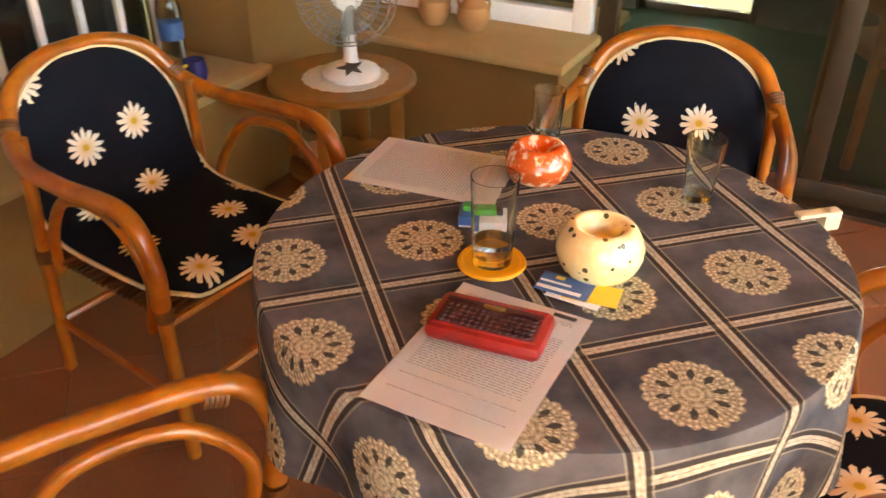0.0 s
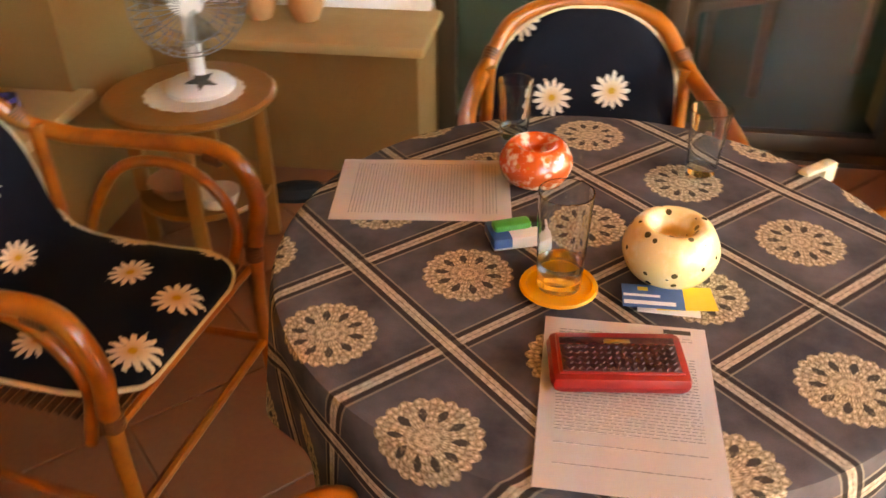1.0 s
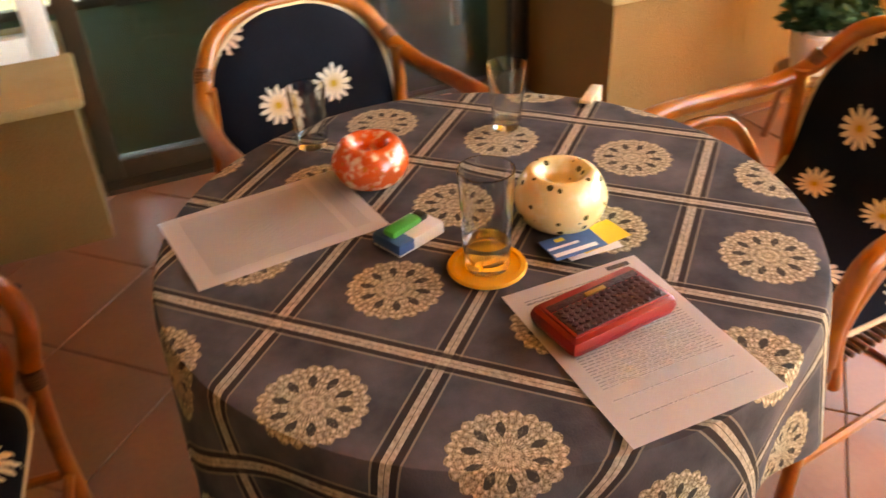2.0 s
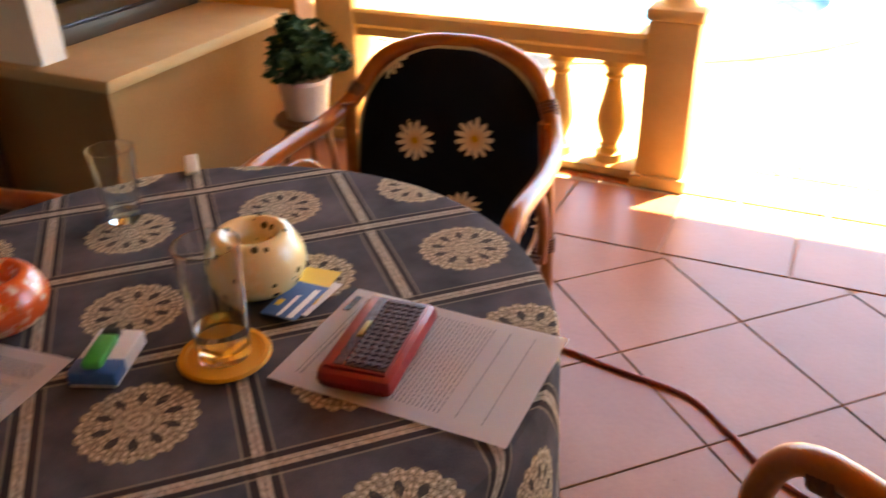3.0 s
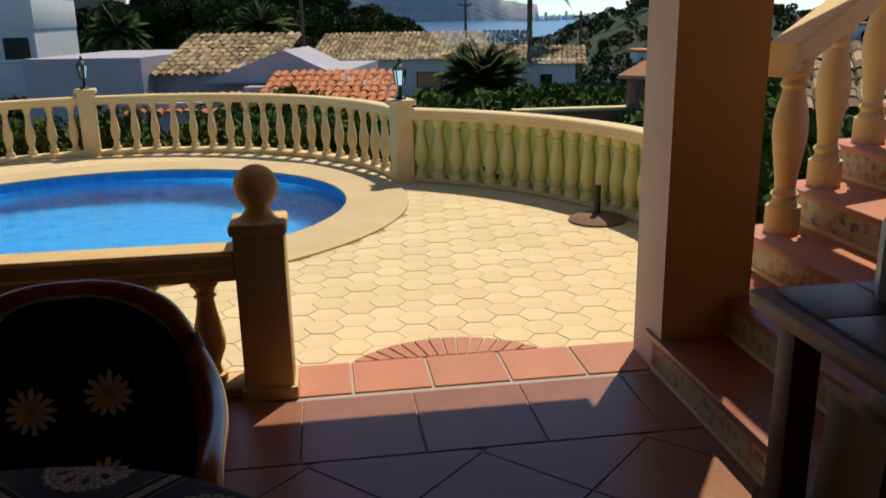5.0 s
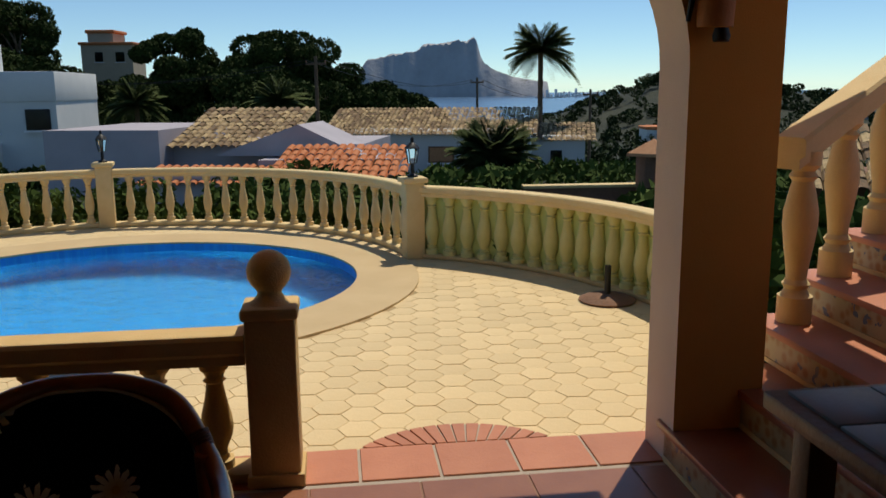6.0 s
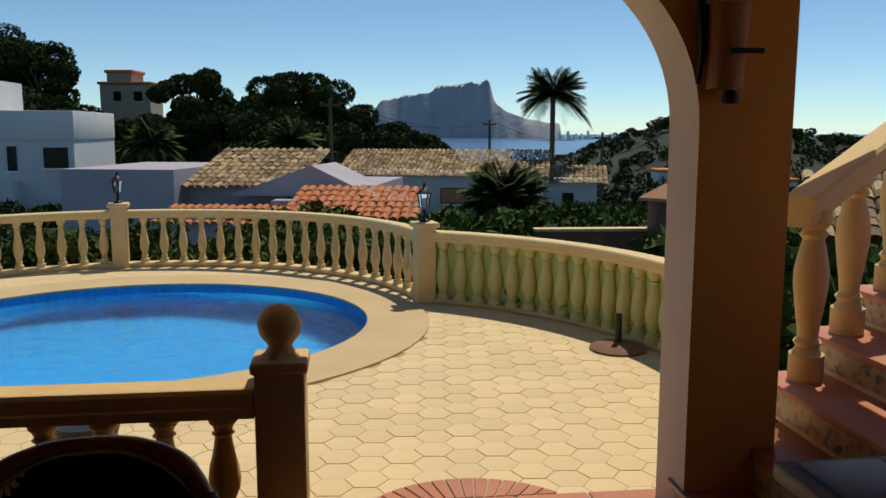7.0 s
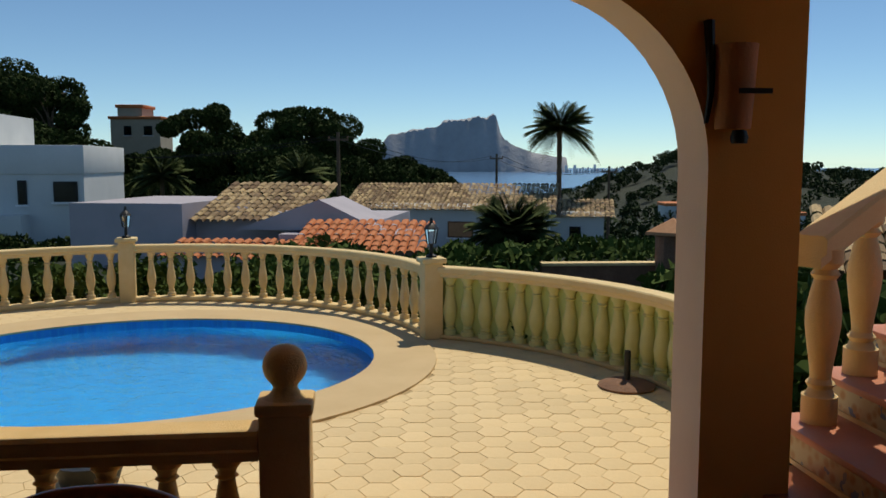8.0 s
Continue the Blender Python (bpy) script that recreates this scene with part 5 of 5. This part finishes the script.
leafm = surface("painted_leaf", (0.02, 0.07, 0.02), (0.05, 0.12, 0.04), 60, 200, 0.3)
redm = surface("painted_flower", (0.35, 0.04, 0.02), (0.45, 0.08, 0.03), 60, 200, 0.3)
rnd = random.Random(9)
for k in range(12):
    a = k * 0.5236 + rnd.uniform(-.1, .1)
    q = part("flower", lathe([(0.0065, 0), (0.005, 0.002), (0, 0.0025)], 6), leafm if k % 3 else redm, bc)
    low = k % 2
    q.matrix_basis = pose(0, 0, 0, 0, 0, math.degrees(a)) @ (pose(0.0655, 0, 0.033, 0, 88, 0) if low else pose(0.050, 0, 0.0765, 0, 28, 0))


def tumbler(x, y, h, r0, r1, fill, label):
    o = thing("drinking_glass", None, None, label, "glass", "drinking glasses on the table", at=pose(x, y, TH + (0.008 if fill else 0.002)))
    part("body", lathe([(0, 0), (r0, 0), (r0 + 0.001, 0.004), (r1, h), (r1 - 0.0018, h), (r0 - 0.002, 0.014), (0, 0.013)], 32), M_glass, o)
    if fill:
        part("water", lathe([(0, 0.0132), (r0 - 0.0024, 0.0145), (r0 + (r1 - r0) * fill / h - 0.0024, fill), (0, fill)], 32), M_glass, o)


co = thing("coaster", lathe([(0, 0), (0.053, 0), (0.056, 0.003), (0.054, 0.007), (0.047, 0.0075), (0.045, 0.0055), (0, 0.0055)], 40), M_coaster, "round orange rubber coaster under the tall glass", "coaster", at=pose(-0.013, -0.001, TH + 0.002))
tumbler(-0.013, -0.001, 0.150, 0.031, 0.038, 0.042, "tall clear glass with a little drink in it")
tumbler(-0.419, 0.193, 0.120, 0.024, 0.036, 0, "clear empty tapered glass")
tumbler(-0.484, -0.155, 0.112, 0.026, 0.034, 0, "clear empty tapered glass")
lt = thing("cigarette_packet", None, None, "white card packet lying with a green lighter on it", "packet", at=pose(-0.124, -0.081, TH + 0.002, 0, 0, 117))
part("box", B(-0.045, 0.045, -0.028, 0.028, 0, 0.02, 0.002), M_whitecard, lt)
part("band", B(-0.0455, -0.016, -0.0285, 0.0285, 0.004, 0.0205, 0.001), M_bluecard, lt)
lg = thing("lighter", None, None, "green plastic lighter on the packet", "lighter", at=pose(-0.121, -0.091, TH + 0.0225, 0, 0, 120))
part("body", B(-0.03, 0.03, -0.012, 0.012, 0, 0.012, 0.005), M_green_label, lg)
part("cap", B(0.03, 0.044, -0.010, 0.010, 0.001, 0.011, 0.002), M_iron, lg)
for k, (dx, dy, a, m) in enumerate(((-0.009, 0.152, 94, M_whitecard), (-0.021, 0.172, 103, M_yellow), (-0.013, 0.13, 97, M_bluecard))):
    thing("business_card", B(-0.042, 0.042, -0.026, 0.026, 0, 0.0012), m, ("white printed card", "yellow printed card", "dark blue printed card")[k] + " beside the cream bowl", "card", "cards on the table", at=pose(dx, dy, TH + 0.0045 + 0.002 * k, 0, 0, a))
bars = thing("card_stripes", None, None, "thin pale strip of printed card on the pile", "card", "cards on the table", at=pose(-0.013, 0.13, TH + 0.0098, 0, 0, 97))
part("strip", B(-0.040, 0.030, -0.020, -0.012, 0, 0.0006), M_whitecard, bars)
part("strip", B(-0.040, 0.010, -0.002, 0.003, 0, 0.0006), M_whitecard, bars)
part("strip", B(-0.020, -0.006, 0.012, 0.020, 0, 0.0006), M_yellow, bars)
for px, py, a in ((-0.454, 0.373, 40),):
    cl = thing("cloth_clip", None, None, "cream plastic clip holding the cloth at the edge", "clip", at=pose(px, py, TH + 0.003, 0, 0, 138))
    part("upper_jaw", B(-0.012, 0.05, -0.011, 0.011, 0, 0.007, 0.002), M_piping, cl)
    part("lower_jaw", B(0.04, 0.072, -0.011, 0.011, -0.03, 0.007, 0.002), M_piping, cl)

# ---- side table with the fan ----
st = thing("side_table", None, None, "round wooden side table with a lower shelf", "side table", at=pose(-1.06, -1.215, 0))
part("tabletop", lathe([(0, 0.47), (0.235, 0.47), (0.25, 0.482), (0.25, 0.492), (0.24, 0.5), (0, 0.5)], 40), M_wood, st)
part("shelf", lathe([(0, 0.17), (0.2, 0.17), (0.205, 0.18), (0.2, 0.19), (0, 0.19)], 40), M_wood, st)
for k in range(4):
    a = radians(20 + 90 * k)
    part("leg", B(-0.02, 0.02, -0.02, 0.02, 0, 0.47, 0.005), M_wood, st).matrix_basis = pose(0.19 * math.cos(a), 0.19 * math.sin(a), 0, 0, 0, math.degrees(a))
prof = [((0.14 + (0.006 if k % 2 else 0)), k) for k in range(40)]
bm = bmesh.new()
slab(bm, [(r * math.cos(2 * math.pi * k / 40), r * math.sin(2 * math.pi * k / 40)) for r, k in prof], 0, 0.002)
thing("doily", bm, M_lace, "white crocheted doily under the fan", "doily", at=pose(-1.055, -1.195, 0.501))
fan = thing("table_fan", None, None, "white table fan at rest", "fan", at=pose(-1.075, -1.185, 0.503, 0, 0, -52))
part("foot", lathe([(0, 0), (0.098, 0), (0.10, 0.012), (0.09, 0.026), (0.05, 0.042), (0, 0.046)], 32), M_plastic, fan)
bm = bmesh.new()
star = [((0.045 if k % 2 == 0 else 0.02) * math.cos(k * math.pi / 5), (0.045 if k % 2 == 0 else 0.02) * math.sin(k * math.pi / 5)) for k in range(10)]
slab(bm, star, 0.0, 0.004)
part("star_panel", bm, M_star, fan, "dark star-shaped switch panel").matrix_basis = pose(0.0, 0.045, 0.040, -18, 0, 0)
part("neck", lathe([(0.026, 0.04), (0.021, 0.10), (0.02, 0.22), (0, 0.22)], 16), M_plastic, fan)
part("motor", lathe([(0, -0.09), (0.045, -0.085), (0.055, -0.03), (0.05, 0.03), (0, 0.035)], 20), M_plastic, fan).matrix_basis = pose(0, 0.0, 0.27, -90, 0, 0)
cage = bmesh.new()
for k in range(36):
    a = 2 * math.pi * k / 36
    tube(spline([(0.03 * math.cos(a), 0.10, 0.27 + 0.03 * math.sin(a)), (0.10 * math.cos(a), 0.095, 0.27 + 0.10 * math.sin(a)), (0.155 * math.cos(a), 0.05, 0.27 + 0.155 * math.sin(a)), (0.10 * math.cos(a), 0.0, 0.27 + 0.10 * math.sin(a))], 3), 0.0016, cage, 4)
for rr, yy in ((0.10, 0.095), (0.135, 0.078), (0.156, 0.05), (0.10, 0.0)):
    tube([Vector((rr * math.cos(2 * math.pi * k / 32), yy, 0.27 + rr * math.sin(2 * math.pi * k / 32))) for k in range(32)], 0.0022, cage, 5, True)
tagged(part("cage", cage, M_greytile, fan, "thin grey wire cage"), kind="stuff")
for k in range(3):
    bl3 = bmesh.new()
    a0 = k * 2.094
    vv = [bl3.verts.new((r * math.cos(a0 + t), 0.045 + 0.02 * (t - 0.4), 0.27 + r * math.sin(a0 + t))) for r, t in ((0.03, 0.0), (0.13, -0.1), (0.135, 0.8), (0.03, 0.6))]
    bl3.faces.new(vv)
    bmesh.ops.solidify(bl3, geom=bl3.faces[:], thickness=0.003)
    part("blade", bl3, M_pane, fan)
bk = thing("shelf_bowl", None, None, "orange bowl with dark fruit on the lower shelf", "bowl", at=pose(-0.985, -1.27, 0.191))
part("body", lathe([(0, 0), (0.05, 0), (0.085, 0.05), (0.08, 0.05), (0, 0.012)], 24), M_clay, bk)
thing("shelf_cup", lathe([(0, 0), (0.05, 0), (0.065, 0.04), (0.06, 0.042), (0, 0.01)], 20), M_lace, "pale shallow dish on the lower shelf", "dish", at=pose(-0.965, -1.12, 0.191))

# ---- sill things ----
for v in (-1.11, -0.94):
    vs = thing("clay_vase", None, None, "small round clay vase with two handles", "vase", "vases on the sill", at=HOUSE @ pose(-1.85, v, 0.502))
    part("body", lathe([(0, 0), (0.04, 0), (0.066, 0.05), (0.06, 0.09), (0.03, 0.115), (0.036, 0.135), (0.028, 0.135), (0, 0.03)], 20), M_clay, vs)
    for sg in (-1, 1):
        part("handle", tube(spline([(0, sg * 0.03, 0.12), (0, sg * 0.066, 0.115), (0, sg * 0.06, 0.07)], 4), 0.006, None, 6), M_clay, vs)
bt = thing("water_bottle", None, None, "clear plastic water bottle with a blue label", "bottle", at=HOUSE @ pose(-1.02, -1.68, 0.482))
part("body", lathe([(0, 0), (0.04, 0), (0.042, 0.02), (0.040, 0.10), (0.042, 0.2), (0.03, 0.25), (0.013, 0.275), (0.013, 0.29), (0, 0.29)], 20), M_glass, bt)
part("label", lathe([(0.0425, 0.10), (0.0425, 0.16)], 20), M_bluecard, bt, "blue paper label")
part("lid", lathe([(0.015, 0.291), (0.015, 0.308), (0, 0.308)], 12), M_plastic, bt)
mg = thing("mug", None, None, "dark blue and yellow glazed mug on the sill", "mug", at=HOUSE @ pose(-0.955, -1.53, 0.482))
part("body", lathe([(0, 0), (0.035, 0), (0.042, 0.03), (0.036, 0.07), (0.032, 0.07), (0, 0.01)], 20), M_blueglaze, mg)
part("handle", tube(spline([(0.034, 0, 0.06), (0.062, 0, 0.055), (0.06, 0, 0.025), (0.036, 0, 0.015)], 4), 0.006, None, 6), M_yellow, mg)
sp = thing("slipper", lathe([(0, 0), (0.05, 0), (0.055, 0.02), (0.04, 0.045), (0, 0.05)], 20, squash=(1, 2.1)), M_dark, "dark slipper on the floor by the wall", "slipper", at=pose(-1.36, -1.05, 0.0, 0, 0, 20))

# ---- potted plant ----
stand = thing("plant_stand", None, None, "small dark wooden plant stand", "stand", at=HOUSE @ pose(-1.17, 1.86, 0))
part("top", lathe([(0, 0.24), (0.12, 0.24), (0.125, 0.25), (0.12, 0.262), (0, 0.262)], 24), M_darkwood, stand)
for k in range(3):
    a = radians(120 * k)
    part("leg", tube([Vector((0.08 * math.cos(a), 0.08 * math.sin(a), 0.24)), Vector((0.12 * math.cos(a), 0.12 * math.sin(a), 0))], 0.012, None, 8), M_darkwood, stand)
pl = thing("potted_plant", None, None, "bushy dark green plant in a pale ceramic pot", "potted plant", at=HOUSE @ pose(-1.17, 1.86, 0.264))
part("pot", lathe([(0, 0), (0.075, 0), (0.095, 0.13), (0.10, 0.135), (0.10, 0.15), (0.088, 0.15), (0.085, 0.125), (0, 0.12)], 28), M_potwhite, pl)
rs = np.random.RandomState(12)
cl = [(rs.uniform(-.10, .10), rs.uniform(-.10, .10), 0.20 + rs.uniform(0, 0.12), rs.uniform(0.05, 0.085)) for k in range(16)]
cards("foliage", crown_points(cl, 110, 9), 0.022, M_pot, pl, 7)
cab = thing("extension_cable", None, None, "dark red cable lying across the floor tiles", "cable")
part("cord", tube(spline([(-0.75, 1.02, 0.009), (-0.35, 1.12, 0.009), (-0.10, 1.16, 0.009), (0.12, 1.145, 0.009), (0.30, 1.13, 0.009), (0.42, 1.05, 0.009), (0.60, 0.93, 0.009), (1.0, 0.86, 0.009), (1.5, 0.9, 0.009)], 6), 0.007, None, 6), M_rope, cab)

# a dim dining chair on the carpet behind the glass
for x, y, a in ((-2.65, 0.55, 30), (-2.8, 1.5, 100)):
    ic = thing("wooden_chair", None, None, "dark wooden chair in the dim room", "chair", "chairs in the dim room", at=HOUSE @ pose(x, y, 0, 0, 0, a))
    part("seat", B(-0.21, 0.21, -0.2, 0.2, 0.42, 0.46, 0.01), M_darkwood, ic)
    part("backrest", B(-0.2, 0.2, -0.22, -0.19, 0.6, 0.95, 0.01), M_darkwood, ic)
    for sx in (-0.19, 0.16):
        part("leg", B(sx, sx + 0.035, 0.15, 0.185, 0, 0.42, 0.004), M_darkwood, ic)
        part("leg", B(sx, sx + 0.035, -0.22, -0.185, 0, 0.92, 0.004), M_darkwood, ic)


# ---- tiles, bricks and slabs ----
def clip(poly, axis, limit, keep_less):
    out = []
    for i, p in enumerate(poly):
        q = poly[(i + 1) % len(poly)]
        a, b = (p[axis] <= limit) == keep_less, (q[axis] <= limit) == keep_less
        if a:
            out.append(p)
        if a != b:
            t = (limit - p[axis]) / (q[axis] - p[axis])
            out.append((p[0] + (q[0] - p[0]) * t, p[1] + (q[1] - p[1]) * t))
    return out


def tile_bm(outline, z0, z1, inset=0.004):
    c = (sum(p[0] for p in outline) / len(outline), sum(p[1] for p in outline) / len(outline))
    bm = bmesh.new()
    rows = []
    for k, z in ((0.0, z0), (0.0, z1 - 0.002), (inset * 0.6, z1)):
        row = []
        for x, y in outline:
            d = math.hypot(x - c[0], y - c[1]) or 1
            row.append(bm.verts.new((x - (x - c[0]) / d * k, y - (y - c[1]) / d * k, z)))
        rows.append(row)
    n = len(outline)
    for a, b in zip(rows, rows[1:]):
        for i in range(n):
            bm.faces.new((a[i], a[(i + 1) % n], b[(i + 1) % n], b[i]))
    bm.faces.new(rows[-1])
    return bm


HALF = 0.275
g = 0.0022
full = mesh_of(tile_bm([(HALF - g * 1.4, 0), (0, HALF - g * 1.4), (-HALF + g * 1.4, 0), (0, -HALF + g * 1.4)], -0.006, 0.002), "tile", M_floor)
for i in range(-12, 14):
    for j in range(-14, 14):
        if (i + j) % 2:
            continue
        cu, cv = 0.765 + i * HALF, 1.49 + j * HALF
        if not (-2.35 < cu < 2.5 and -1.75 < cv < 1.79 + HALF):
            continue
        inside = -1.95 + HALF < cu < 1.9 and -1.46 + HALF < cv < 1.79 - HALF + 0.01
        if inside:
            shared("tile", full, floor, pose(cu, cv, 0))
            continue
        q = [(cu + HALF - g * 1.4, cv), (cu, cv + HALF - g * 1.4), (cu - HALF + g * 1.4, cv), (cu, cv - HALF + g * 1.4)]
        for axis, lim, less in ((0, -1.955, False), (0, 2.2, True), (1, -1.455, False), (1, 1.786, True)):
            q = clip(q, axis, lim, less) if len(q) > 2 else []
        if len(q) > 2 and abs(sum(q[k][0] * q[(k + 1) % len(q)][1] - q[(k + 1) % len(q)][0] * q[k][1] for k in range(len(q)))) > 0.004:
            shared("tile", mesh_of(tile_bm(q, -0.006, 0.002), "tile", M_floor), floor)
border = mesh_of(tile_bm([(0.004, 1.795), (0.396, 1.795), (0.396, 2.236), (0.004, 2.236)], -0.006, 0.002), "tile", M_floor)
for k in range(-5, 4):
    shared("tile", border, floor, pose(0.19 + 0.4 * k, 0, 0))
lip = hbox("trim_5", -1.52, 1.53, 2.24, 2.551, -0.45, -0.003, M_grout, "pale mortar bed under the red edge tiles", "trim")
edge = mesh_of(tile_bm([(0.006, 2.27), (0.293, 2.27), (0.293, 2.548), (0.006, 2.548)], -0.004, 0.004), "tile", M_red)
for k in range(-5, 4):
    shared("tile", edge, lip, pose(0.375 + 0.2995 * k, 0, 0))
# half-round brick step
RA, CA = 0.50, (0.77, 2.245)
pts = [(CA[0] + RA * math.sin(radians(a)), CA[1] + RA * math.cos(radians(a))) for a in range(-52, 53, 4)]
fan_step = thing("step_arc", slab(bmesh.new(), [(p[0], p[1]) for p in pts][::-1], -0.45, -0.004), M_grout, "half-round step edged with fanned red bricks", "step", kind="structure", at=HOUSE.copy())
for k in range(14):
    a0, a1 = radians(-50 + k * 7.15 + 0.55), radians(-50 + (k + 1) * 7.15 - 0.55)
    q = []
    inner = lambda a: max(0.30 / max(math.cos(a), 0.2) + 0.012, RA - 0.19)
    for a, r in ((a0, inner(a0)), (a1, inner(a1)), (a1, RA - 0.003), (a0, RA - 0.003)):
        q.append((CA[0] + r * math.sin(a), CA[1] + r * math.cos(a)))
    if inner(a0) < RA - 0.01 and inner(a1) < RA - 0.01:
        shared("brick", mesh_of(tile_bm(q, -0.006, 0.004), "brick", M_red), fan_step)
# hexagonal terrace slabs
HEXR, n_hex = 0.124, 0
hexa = [((HEXR - 0.003) * math.cos(math.pi / 3 * k), (HEXR - 0.003) * math.sin(math.pi / 3 * k)) for k in range(6)]
hex_me = mesh_of(tile_bm(hexa, TZ - 0.03, TZ), "slab", M_hex)
spots = []
for i in range(-40, 44):
    for j in range(0, 46):
        x = i * HEXR * 1.5
        y = 2.55 + (j + (0.5 if i % 2 else 0)) * HEXR * math.sqrt(3)
        e = ((x - PC[0]) / (PA + 0.57)) ** 2 + ((y - PC[1]) / (PB + 0.57)) ** 2
        if e < 1 or not inside_terrace(x, y) or x > 4.2:
            continue
        spots.append((x, y))
near = sorted(spots, key=lambda p: abs(p[0] - 0.9) + 0.6 * abs(p[1] - 4.2))
for x, y in near[:300]:
    shared("slab", hex_me, terrace, pose(x, y, 0.0015 * math.sin(x * 31 + y * 17)))
verts, faces = [], []
for x, y in near[300:]:
    i0 = len(verts)
    verts += [(x + a, y + b, TZ) for a, b in hexa] + [(x + a * 1.01, y + b * 1.01, TZ - 0.03) for a, b in hexa]
    faces.append(tuple(range(i0, i0 + 6)))
    faces += [(i0 + k, i0 + 6 + k, i0 + 6 + (k + 1) % 6, i0 + (k + 1) % 6) for k in range(6)]
me = bpy.data.meshes.new("slabs")
me.from_pydata(verts, [], faces)
me.materials.append(M_hex)
tagged(shared("slabs", me, terrace), kind="stuff")
